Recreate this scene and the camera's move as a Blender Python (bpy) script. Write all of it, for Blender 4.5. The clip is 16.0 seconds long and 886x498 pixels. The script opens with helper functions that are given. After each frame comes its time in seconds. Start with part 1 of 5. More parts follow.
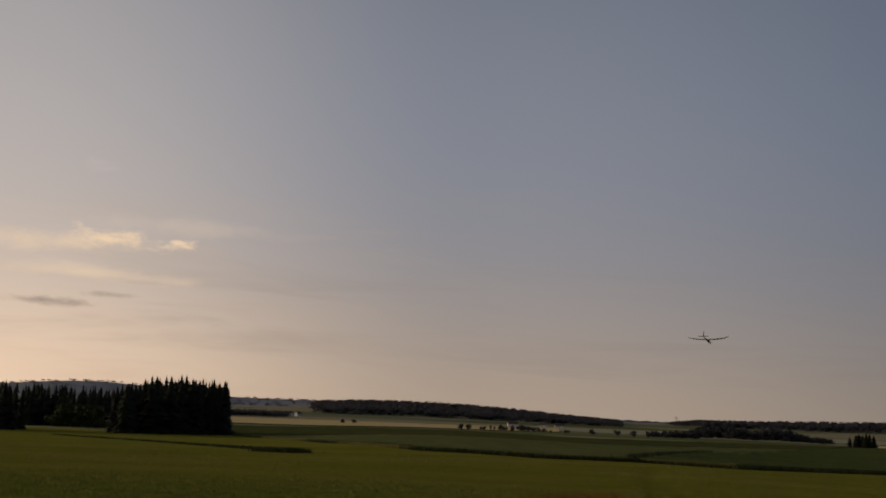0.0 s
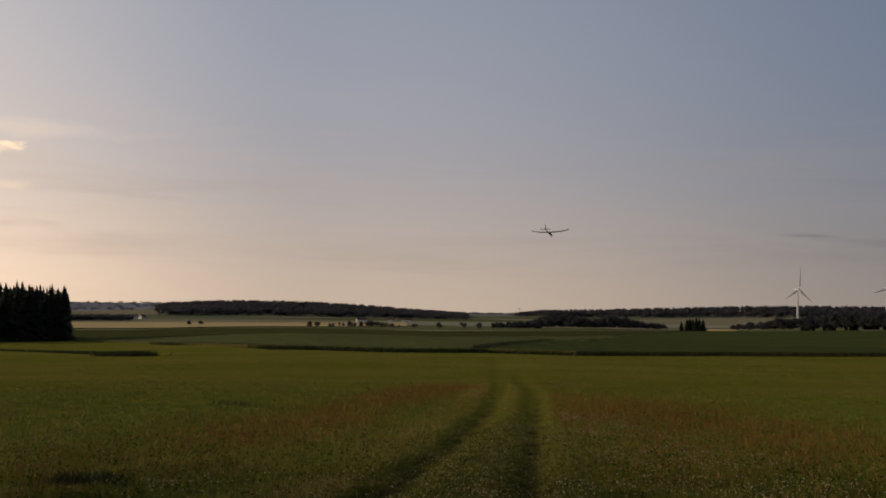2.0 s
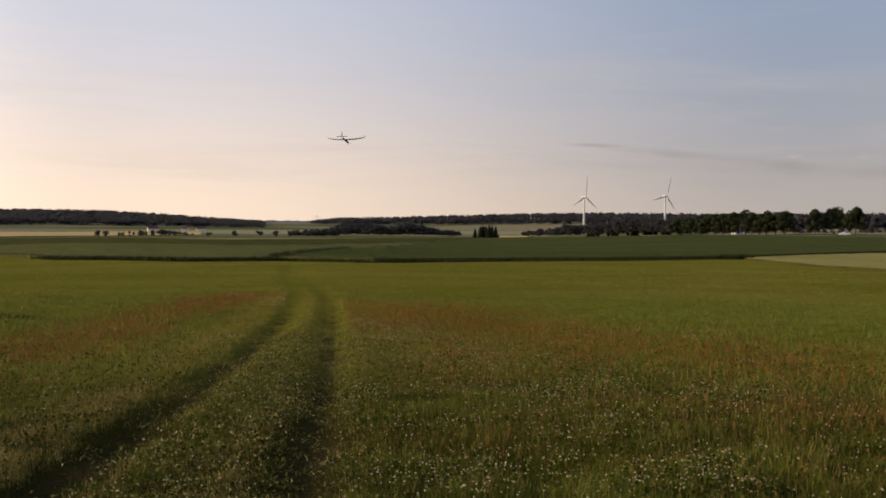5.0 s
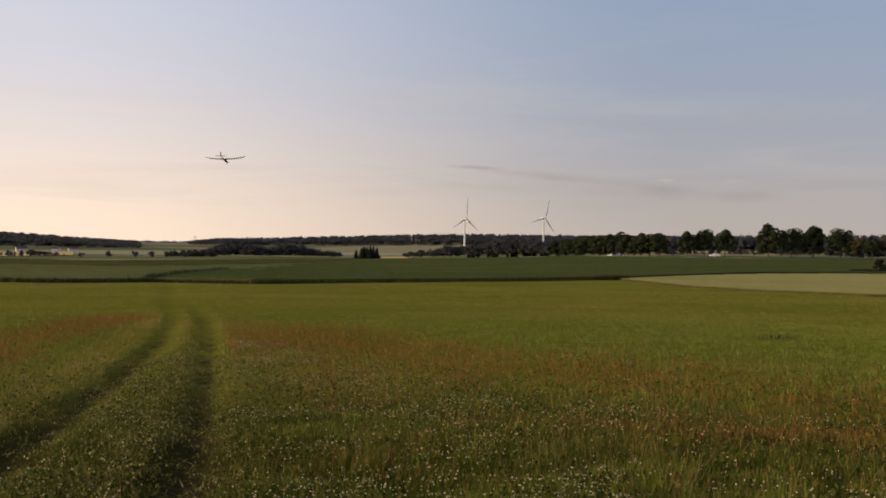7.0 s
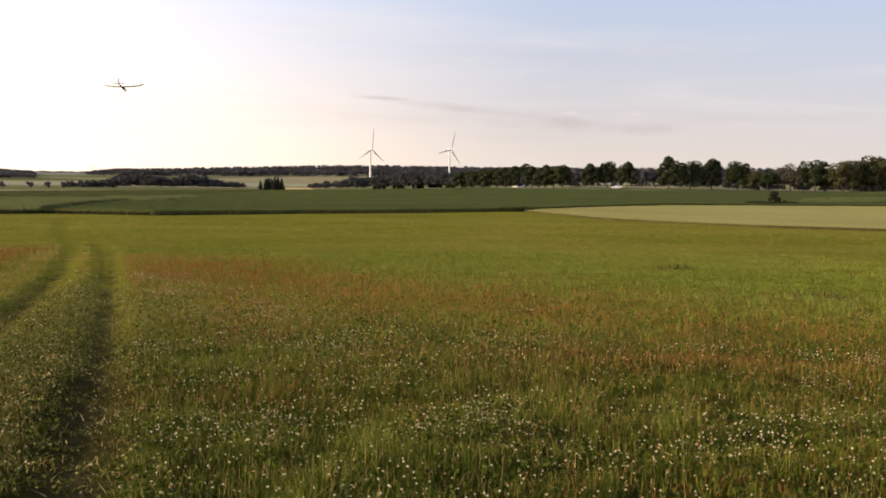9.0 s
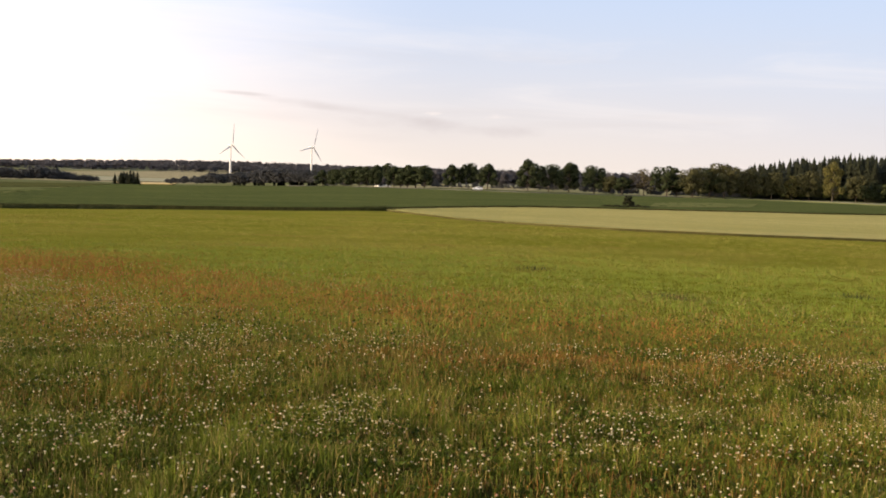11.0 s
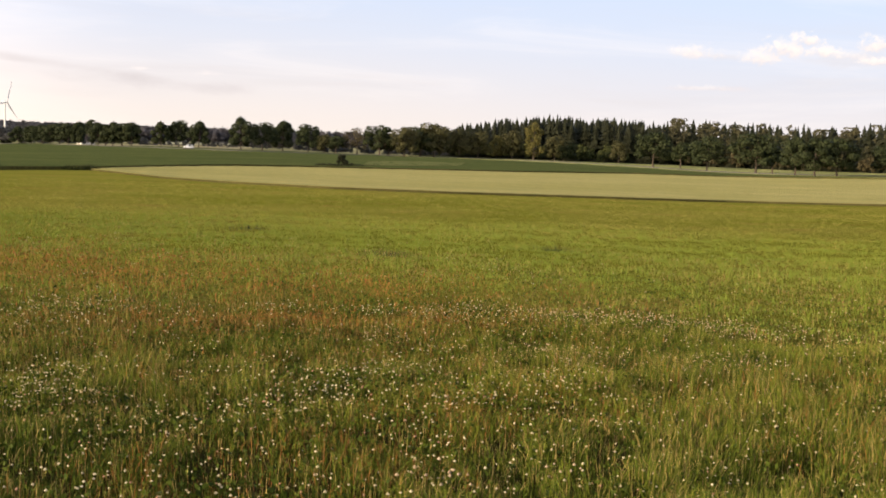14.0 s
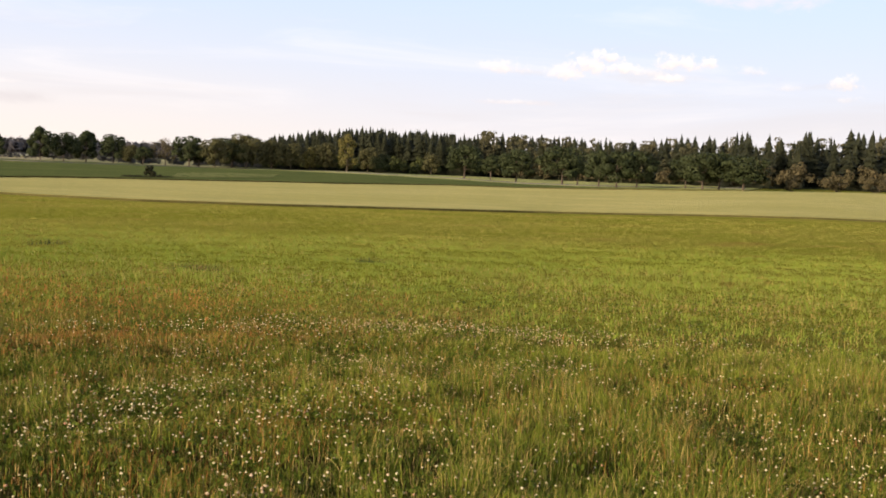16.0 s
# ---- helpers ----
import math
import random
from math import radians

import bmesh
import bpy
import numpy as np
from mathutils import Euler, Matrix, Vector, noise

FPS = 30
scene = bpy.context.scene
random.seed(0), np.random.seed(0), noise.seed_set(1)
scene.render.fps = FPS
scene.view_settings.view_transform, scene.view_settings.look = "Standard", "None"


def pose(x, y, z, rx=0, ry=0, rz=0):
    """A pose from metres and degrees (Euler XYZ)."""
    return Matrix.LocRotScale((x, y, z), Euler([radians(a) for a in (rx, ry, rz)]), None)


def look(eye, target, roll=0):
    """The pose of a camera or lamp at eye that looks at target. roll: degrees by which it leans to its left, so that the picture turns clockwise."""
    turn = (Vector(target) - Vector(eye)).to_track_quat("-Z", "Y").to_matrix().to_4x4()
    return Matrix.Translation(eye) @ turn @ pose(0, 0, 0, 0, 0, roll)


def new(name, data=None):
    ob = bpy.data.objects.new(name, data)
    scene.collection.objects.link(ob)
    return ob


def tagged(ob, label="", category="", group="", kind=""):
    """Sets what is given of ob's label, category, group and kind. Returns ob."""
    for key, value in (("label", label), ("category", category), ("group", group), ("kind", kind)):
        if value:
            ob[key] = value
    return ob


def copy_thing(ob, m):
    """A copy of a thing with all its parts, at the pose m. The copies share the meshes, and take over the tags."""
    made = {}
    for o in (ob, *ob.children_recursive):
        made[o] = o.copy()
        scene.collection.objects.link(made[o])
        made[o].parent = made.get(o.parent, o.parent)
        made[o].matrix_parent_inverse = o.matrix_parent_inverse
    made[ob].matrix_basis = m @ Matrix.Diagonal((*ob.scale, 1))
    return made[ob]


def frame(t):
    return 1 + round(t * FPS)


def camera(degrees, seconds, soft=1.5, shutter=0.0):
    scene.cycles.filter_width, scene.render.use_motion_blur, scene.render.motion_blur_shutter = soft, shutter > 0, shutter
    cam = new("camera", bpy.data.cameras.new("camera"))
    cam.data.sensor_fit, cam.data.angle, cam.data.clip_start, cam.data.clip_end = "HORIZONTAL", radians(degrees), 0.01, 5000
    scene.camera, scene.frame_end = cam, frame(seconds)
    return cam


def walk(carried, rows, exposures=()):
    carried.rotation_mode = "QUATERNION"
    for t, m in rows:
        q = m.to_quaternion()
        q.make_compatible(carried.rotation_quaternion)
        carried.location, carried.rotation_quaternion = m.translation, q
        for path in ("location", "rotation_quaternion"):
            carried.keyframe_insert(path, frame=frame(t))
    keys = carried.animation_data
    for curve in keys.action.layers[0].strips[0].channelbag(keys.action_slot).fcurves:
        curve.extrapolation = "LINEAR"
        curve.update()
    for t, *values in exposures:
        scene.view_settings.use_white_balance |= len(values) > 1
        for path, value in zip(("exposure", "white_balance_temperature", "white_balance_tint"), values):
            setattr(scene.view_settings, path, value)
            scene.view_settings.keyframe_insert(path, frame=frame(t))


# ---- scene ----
# ------------------------------------------------------------------ camera
cam = camera(44.2, 16.0, soft=1.8)
EYE = 1.7
PATH = [  # seconds, pitch, roll, yaw in degrees
    (0.0, 8.400, -2.557, 0.036),
    (0.5, 6.242, -2.074, 0.023),
    (1.0, 5.043, -1.549, -1.051),
    (1.5, 4.110, -1.141, -4.185),
    (2.0, 3.221, -0.740, -7.870),
    (2.5, 0.689, -0.860, -9.823),
    (3.0, -0.807, -0.094, -10.391),
    (3.5, -1.331, 0.116, -11.877),
    (4.0, -1.007, -0.300, -14.122),
    (4.5, -1.236, -0.135, -16.160),
    (5.0, -1.511, -0.488, -18.491),
    (5.2, -1.197, -0.481, -19.711),
    (7.3, -0.270, -0.720, -25.150),
    (7.5, -0.269, -0.727, -25.535),
    (8.0, -2.861, -0.776, -26.972),
    (8.5, -3.299, -0.825, -27.734),
    (9.0, -3.880, -0.858, -29.653),
    (9.5, -4.309, -1.388, -31.582),
    (9.7, -4.258, -1.672, -32.892),
    (12.0, -4.022, -1.943, -40.478),
    (12.5, -4.527, -2.017, -44.393),
    (13.0, -4.992, -1.834, -47.412),
    (13.5, -4.921, -2.005, -49.481),
    (14.0, -5.318, -2.338, -51.765),
    (14.5, -5.640, -2.802, -53.884),
    (15.0, -5.334, -2.945, -56.457),
    (15.5, -4.868, -2.632, -58.727),
    (16.0, -4.298, -2.486, -61.516),
]


def stand(pitch, roll, yaw):
    """The camera is held a little ahead of the one who turns on the spot."""
    return pose(-0.1 * math.sin(radians(yaw)), 0.1 * math.cos(radians(yaw)), EYE, 90 + pitch, roll, yaw)


EXPOSURES = [  # seconds, stops, kelvin, tint
    (0.0, -1.68, 6600, 10), (1.0, -1.52, 6600, 10), (1.5, -1.44, 6600, 10), (2.0, -1.19, 6600, 10), (2.5, -0.82, 6600, 10), (3.0, -0.57, 6600, 10),
    (3.5, -0.44, 6600, 10), (5.0, -0.32, 6600, 10), (7.3, -0.23, 6650, 10), (7.5, -0.13, 6650, 10), (8.0, 0.11, 6650, 10),
    (9.0, 0.48, 6700, 10), (12.0, 0.72, 6700, 10), (16.0, 0.88, 6600, 10),
]
walk(cam, [(t, stand(p, r, y)) for t, p, r, y in PATH], EXPOSURES)

# ------------------------------------------------------------------ sky and sun
SUN_BEARING, SUN_HEIGHT = -64.0, 13.0


def math_node(nt, op, a, b=None, c=None, clamp=False):
    n = nt.nodes.new("ShaderNodeMath")
    n.operation, n.use_clamp = op, clamp
    for i, v in enumerate((a, b, c)):
        if v is None:
            continue
        if isinstance(v, (int, float)):
            n.inputs[i].default_value = v
        else:
            nt.links.new(v, n.inputs[i])
    return n.outputs[0]


def mix_colour(nt, fac, a, b, how="MIX"):
    n = nt.nodes.new("ShaderNodeMix")
    n.data_type, n.blend_type = "RGBA", how
    for i, v in ((0, fac), (6, a), (7, b)):
        if isinstance(v, (int, float)):
            n.inputs[i].default_value = v
        elif isinstance(v, (tuple, list)):
            n.inputs[i].default_value = (*v[:3], 1)
        else:
            nt.links.new(v, n.inputs[i])
    return n.outputs[2]


def noise_node(nt, vector, scale, detail=4.0, rough=0.55, warp=0.0):
    n = nt.nodes.new("ShaderNodeTexNoise")
    n.inputs["Scale"].default_value, n.inputs["Detail"].default_value = scale, detail
    n.inputs["Roughness"].default_value, n.inputs["Distortion"].default_value = rough, warp
    nt.links.new(vector, n.inputs["Vector"])
    return n.outputs[0]


def ramp_node(nt, value, low, high, smooth=True):
    n = nt.nodes.new("ShaderNodeMapRange")
    n.interpolation_type = "SMOOTHSTEP" if smooth else "LINEAR"
    n.inputs[1].default_value, n.inputs[2].default_value = low, high
    nt.links.new(value, n.inputs[0])
    return n.outputs[0]


def build_sky():
    w = bpy.data.worlds.new("evening_sky")
    scene.world = w
    w.use_nodes = True
    nt = w.node_tree
    nt.nodes.clear()
    out, bg = nt.nodes.new("ShaderNodeOutputWorld"), nt.nodes.new("ShaderNodeBackground")
    sky = nt.nodes.new("ShaderNodeTexSky")
    sky.sky_type, sky.sun_disc = "NISHITA", False
    sky.sun_elevation, sky.sun_rotation = radians(SUN_HEIGHT), radians(SUN_BEARING)
    sky.air_density, sky.dust_density, sky.ozone_density = 1.1, 2.2, 1.2
    coord = nt.nodes.new("ShaderNodeTexCoord").outputs["Generated"]
    split = nt.nodes.new("ShaderNodeSeparateXYZ")
    nt.links.new(coord, split.inputs[0])
    bearing = math_node(nt, "MULTIPLY", math_node(nt, "ARCTAN2", split.outputs[0], split.outputs[1]), 180 / math.pi)
    height = math_node(nt, "MULTIPLY", math_node(nt, "ARCSINE", split.outputs[2]), 180 / math.pi)

    def plane(sx, sy, ox=0.0):
        n = nt.nodes.new("ShaderNodeCombineXYZ")
        nt.links.new(math_node(nt, "MULTIPLY_ADD", bearing, sx, ox), n.inputs[0])
        nt.links.new(math_node(nt, "MULTIPLY", height, sy), n.inputs[1])
        return n.outputs[0]

    def bell(value, centre, width):
        d = math_node(nt, "DIVIDE", math_node(nt, "SUBTRACT", value, centre), width)
        return math_node(nt, "EXPONENT", math_node(nt, "MULTIPLY", math_node(nt, "MULTIPLY", d, d), -1.0))

    side = ramp_node(nt, bearing, -28.0, 30.0)
    sunward, away = ramp_node(nt, bearing, -24.0, 2.0), ramp_node(nt, bearing, 2.0, 38.0)
    above = math_node(nt, "MAXIMUM", height, 0.0)
    # a milky evening veil over the clear sky, thickest and warmest towards the horizon
    thin = ramp_node(nt, height, 10.0, 42.0)
    colour = mix_colour(nt, math_node(nt, "MULTIPLY_ADD", thin, -0.62, 0.74), mix_colour(nt, 0.5, sky.outputs[0], (0.6, 0.85, 1.35)), mix_colour(nt, away, mix_colour(nt, sunward, VEIL_SUNWARD, VEIL_MID), VEIL_AWAY))
    rise = math_node(nt, "POWER", math_node(nt, "DIVIDE", above, 6.8), 1.5)
    haze = math_node(nt, "MULTIPLY", math_node(nt, "EXPONENT", math_node(nt, "MULTIPLY", rise, -1.0)), 0.9)
    colour = mix_colour(nt, haze, colour, mix_colour(nt, ramp_node(nt, bearing, 38.0, 70.0), mix_colour(nt, away, mix_colour(nt, sunward, HAZE_WARM, HAZE_MID), HAZE_COOL), HAZE_AWAY))
    streaks = noise_node(nt, plane(0.05, 0.42), 1.0, 6, 0.6, 0.6)
    veil = math_node(nt, "MULTIPLY", ramp_node(nt, streaks, 0.48, 0.72), bell(height, 4.5, 6.0))
    colour = mix_colour(nt, math_node(nt, "MULTIPLY", veil, 0.28), colour, mix_colour(nt, side, STREAK_WARM, STREAK_COOL))
    dim = math_node(nt, "MULTIPLY", ramp_node(nt, noise_node(nt, plane(0.045, 0.5, 9.0), 1.0, 5, 0.6, 0.5), 0.5, 0.75), bell(height, 4.0, 3.0))
    colour = mix_colour(nt, math_node(nt, "MULTIPLY", dim, 0.3), colour, mix_colour(nt, side, (6.0, 4.7, 3.9), GREY))
    # single clouds: bearing, height, half width, half height, grain, edge, colour, strength
    for b, h, wb, wh, grain, edge, tint, amount, *more in CLOUDS:
        n = noise_node(nt, plane(grain * 0.55, grain * 1.25, b * 3.1), 1.0, 7, 0.6, 0.2)
        level = math_node(nt, "MULTIPLY_ADD", math_node(nt, "SUBTRACT", bearing, b), more[0], height) if more else height
        m = math_node(nt, "MULTIPLY", bell(bearing, b, wb), bell(level, h, wh))
        d = math_node(nt, "MULTIPLY_ADD", math_node(nt, "SUBTRACT", n, 0.5), more[1] if len(more) > 1 else 2.6, m)
        d = math_node(nt, "MULTIPLY", ramp_node(nt, d, 0.5, 0.5 + edge), ramp_node(nt, m, 0.08, 0.4))
        colour = mix_colour(nt, math_node(nt, "MULTIPLY", d, amount), colour, tint)
    # heaped clouds with bright rounded tops and flat shaded bases
    puff = math_node(nt, "SUBTRACT", noise_node(nt, plane(1.9, 2.3), 1.0, 4, 0.6, 0.3), 0.5)
    for b, h, wb, wh, amount in CUMULUS:
        dx = math_node(nt, "DIVIDE", math_node(nt, "SUBTRACT", bearing, b), wb)
        up = math_node(nt, "DIVIDE", math_node(nt, "SUBTRACT", height, h), wh)
        dy = math_node(nt, "MAXIMUM", up, math_node(nt, "MULTIPLY", up, -1.7))
        d = math_node(nt, "SUBTRACT", 1.0, math_node(nt, "SQRT", math_node(nt, "MULTIPLY_ADD", dx, dx, math_node(nt, "MULTIPLY", dy, dy))))
        body = math_node(nt, "MULTIPLY", ramp_node(nt, math_node(nt, "MULTIPLY_ADD", puff, 2.4, d), -0.05, 0.95), ramp_node(nt, d, -0.5, 0.1))
        lit = ramp_node(nt, math_node(nt, "MULTIPLY_ADD", puff, 1.5, up), -0.7, 0.6)
        colour = mix_colour(nt, math_node(nt, "MULTIPLY", body, amount), colour, mix_colour(nt, lit, PINK, WHITE))
    nt.links.new(colour, bg.inputs[0])
    bg.inputs[1].default_value = SKY_STRENGTH
    nt.links.new(bg.outputs[0], out.inputs[0])


SKY_STRENGTH = 0.15
HAZE_WARM, HAZE_MID, HAZE_COOL = (19.0, 13.8, 9.6), (8.9, 6.9, 5.2), (4.05, 3.5, 3.05)
HAZE_AWAY = (3.7, 3.35, 3.2)
VEIL_SUNWARD, VEIL_MID, VEIL_AWAY = (11.4, 10.6, 10.6), (5.7, 6.1, 7.5), (2.55, 3.35, 4.9)
STREAK_WARM, STREAK_COOL = (11.5, 8.6, 6.0), (4.7, 4.3, 4.1)
GREY, PEACH, WHITE = (3.0, 2.75, 2.75), (18.5, 13.8, 9.2), (4.3, 3.95, 3.75)
PINK = (3.5, 3.15, 3.15)
CLOUDS = [
    (-17.5, 7.85, 3.6, 0.75, 1.0, 1.0, PEACH, 0.9),
    (-14.2, 7.75, 1.3, 0.45, 1.4, 0.8, PEACH, 0.9),
    (-20.5, 7.4, 6.5, 0.9, 0.5, 0.9, PEACH, 0.75, 0.0, 1.4),
    (-18.0, 6.0, 8.0, 0.6, 0.4, 0.9, PEACH, 0.55, 0.02, 1.6),
    (-13.0, 8.6, 8.0, 0.7, 0.4, 1.1, PEACH, 0.3, 0.0, 1.6),
    (-18.2, 11.5, 1.8, 0.5, 1.2, 1.3, (12.5, 10.8, 10.0), 0.5),
    (-20.2, 4.45, 2.6, 0.34, 0.6, 1.0, (5.6, 4.4, 3.6), 0.75),
    (-17.2, 5.0, 2.2, 0.22, 0.6, 1.0, (6.0, 4.7, 3.8), 0.6),
    (-8.0, 5.6, 5.0, 0.26, 0.4, 1.2, (6.4, 5.0, 4.1), 0.5, 0.05, 1.0),
    (-9.4, 3.8, 3.0, 0.24, 0.4, 1.2, (6.4, 5.0, 4.1), 0.4),
    (32.0, 3.32, 9.5, 0.38, 0.4, 1.1, (2.7, 2.42, 2.42), 0.75, 0.096, 1.1),
    (26.4, 3.95, 2.4, 0.17, 0.5, 0.8, (2.6, 2.35, 2.35), 0.6, 0.03, 0.9),
    (38.0, 2.6, 6.5, 0.5, 0.4, 1.0, (2.75, 2.5, 2.55), 0.55, 0.05),
    (39.9, 3.25, 1.3, 0.22, 1.2, 1.2, (4.6, 4.1, 3.9), 0.4),
    (36.2, 3.32, 0.8, 0.14, 1.6, 0.9, (4.6, 4.1, 3.9), 0.35),
    (73.5, 5.05, 5.5, 0.55, 0.5, 0.9, GREY, 0.4),
    (66.5, 5.10, 2.2, 0.25, 0.6, 0.9, GREY, 0.3),
    (64.75, 3.50, 3.0, 0.2, 0.8, 0.7, PINK, 0.5),
    (79.5, 4.70, 3.0, 0.3, 0.6, 0.9, GREY, 0.3),
    (77.25, 8.90, 5.0, 0.7, 0.9, 0.8, (3.8, 3.4, 3.6), 0.6),
]
CUMULUS = [  # bearing, height, half width, half height, strength
    (67.65, 5.02, 1.15, 0.62, 0.9), (68.75, 5.45, 1.40, 0.78, 1.0), (69.80, 5.88, 0.95, 0.56, 1.0), (70.55, 5.36, 0.95, 0.52, 1.0),
    (73.30, 5.68, 1.50, 0.66, 1.0), (73.05, 4.95, 1.00, 0.32, 0.9), (74.90, 5.70, 0.60, 0.46, 1.0), (71.90, 5.22, 1.00, 0.40, 0.5),
    (76.90, 5.40, 1.00, 0.36, 0.45), (81.40, 4.85, 0.95, 0.55, 0.95), (81.60, 4.10, 0.75, 0.26, 0.4), (64.45, 5.25, 1.50, 0.52, 0.85),
    (78.70, 4.60, 0.70, 0.26, 0.4), (64.80, 3.50, 1.60, 0.20, 0.4),
]
build_sky()

sun = new("sun", bpy.data.lights.new("sun", "SUN"))
sun.data.energy, sun.data.angle, sun.data.color = 5.0, radians(0.6), (1.0, 0.80, 0.56)
sb, sh = radians(SUN_BEARING), radians(SUN_HEIGHT)
sun.matrix_world = look((math.sin(sb) * math.cos(sh) * 100, math.cos(sb) * math.cos(sh) * 100, math.sin(sh) * 100), (0, 0, 0))

# ------------------------------------------------------------------ materials


def base_material(name, rough=0.8, gloss=0.0):
    m = bpy.data.materials.new(name)
    m.use_nodes = True
    nt = m.node_tree
    p = nt.nodes["Principled BSDF"]
    p.inputs["Roughness"].default_value = rough
    p.inputs["Specular IOR Level"].default_value = gloss
    return m, nt, p


def place_node(nt, sx=1.0, sy=1.0, sz=1.0, turn=0.0):
    m = nt.nodes.new("ShaderNodeMapping")
    m.inputs["Scale"].default_value = (sx, sy, sz)
    m.inputs["Rotation"].default_value = (0, 0, radians(turn))
    nt.links.new(nt.nodes.new("ShaderNodeTexCoord").outputs["Object"], m.inputs["Vector"])
    return m.outputs[0]


def bump(nt, p, height, strength, distance):
    b = nt.nodes.new("ShaderNodeBump")
    b.inputs["Strength"].default_value, b.inputs["Distance"].default_value = strength, distance
    nt.links.new(height, b.inputs["Height"])
    nt.links.new(b.outputs[0], p.inputs["Normal"])


def leafy(name, dark, light, glow=0.35, patch=0.3, rough=0.6, third=None, soft=0.0):
    """Leaves and blades: each island its own tone, drifting over the ground, with light passing through."""
    m, nt, p = base_material(name, rough, 0.06)
    isl = nt.nodes.new("ShaderNodeNewGeometry").outputs["Random Per Island"]
    big = noise_node(nt, place_node(nt), patch, 3)
    tuft = noise_node(nt, place_node(nt), patch * 14, 2)
    f = math_node(nt, "ADD", math_node(nt, "MULTIPLY", isl, 0.5), math_node(nt, "MULTIPLY_ADD", big, 1.0, -0.75))
    f = math_node(nt, "MULTIPLY_ADD", tuft, 1.0, f, clamp=True)
    col = mix_colour(nt, f, dark, light)
    if third:
        col = mix_colour(nt, math_node(nt, "GREATER_THAN", isl, 0.86), col, third)
    nt.links.new(col, p.inputs["Base Color"])
    t = nt.nodes.new("ShaderNodeBsdfTranslucent")
    nt.links.new(col, t.inputs[0])
    if soft:
        # sprays too far off to tell apart shade as one mass: their normals lean upwards
        up = nt.nodes.new("ShaderNodeMix")
        up.data_type = "VECTOR"
        up.inputs[0].default_value = soft
        nt.links.new(nt.nodes.new("ShaderNodeNewGeometry").outputs["Normal"], up.inputs[4])
        up.inputs[5].default_value = (0, 0, 1)
        unit = nt.nodes.new("ShaderNodeVectorMath")
        unit.operation = "NORMALIZE"
        nt.links.new(up.outputs[1], unit.inputs[0])
        nt.links.new(unit.outputs[0], p.inputs["Normal"])
    s = nt.nodes.new("ShaderNodeMixShader")
    s.inputs[0].default_value = glow
    nt.links.new(p.outputs[0], s.inputs[1])
    nt.links.new(t.outputs[0], s.inputs[2])
    nt.links.new(s.outputs[0], nt.nodes["Material Output"].inputs[0])
    return m


def crop(name, a, b, c, rows, turn, fine=6.0):
    """A sown field: rows in one direction, blotches and a fine grain."""
    m, nt, p = base_material(name, 0.85)
    blot = noise_node(nt, place_node(nt, 0.02, 0.05, 0.02), 1.0, 5, 0.6, 0.6)
    streak = noise_node(nt, place_node(nt, rows, 0.02, 1, turn), 1.0, 3, 0.5)
    grain = noise_node(nt, place_node(nt), fine, 4, 0.7)
    col = mix_colour(nt, ramp_node(nt, blot, 0.3, 0.7), a, b)
    col = mix_colour(nt, math_node(nt, "MULTIPLY", ramp_node(nt, streak, 0.4, 0.65), 0.55), col, c)
    col = mix_colour(nt, math_node(nt, "MULTIPLY", ramp_node(nt, grain, 0.35, 0.7), 0.45), col, (c[0] * 0.7, c[1] * 0.7, c[2] * 0.7))
    nt.links.new(col, p.inputs["Base Color"])
    bump(nt, p, grain, 0.9, 0.15)
    return m


def plain(name, colour, rough=0.5, metal=0.0, grime=0.12, scale=1.5):
    m, nt, p = base_material(name, rough, 0.3)
    n = noise_node(nt, place_node(nt), scale, 5, 0.6)
    col = mix_colour(nt, math_node(nt, "MULTIPLY", ramp_node(nt, n, 0.35, 0.75), grime * 2), colour, tuple(v * 0.55 for v in colour))
    nt.links.new(col, p.inputs["Base Color"])
    p.inputs["Metallic"].default_value = metal
    bump(nt, p, noise_node(nt, place_node(nt), scale * 8, 3), 0.15, 0.01)
    return m


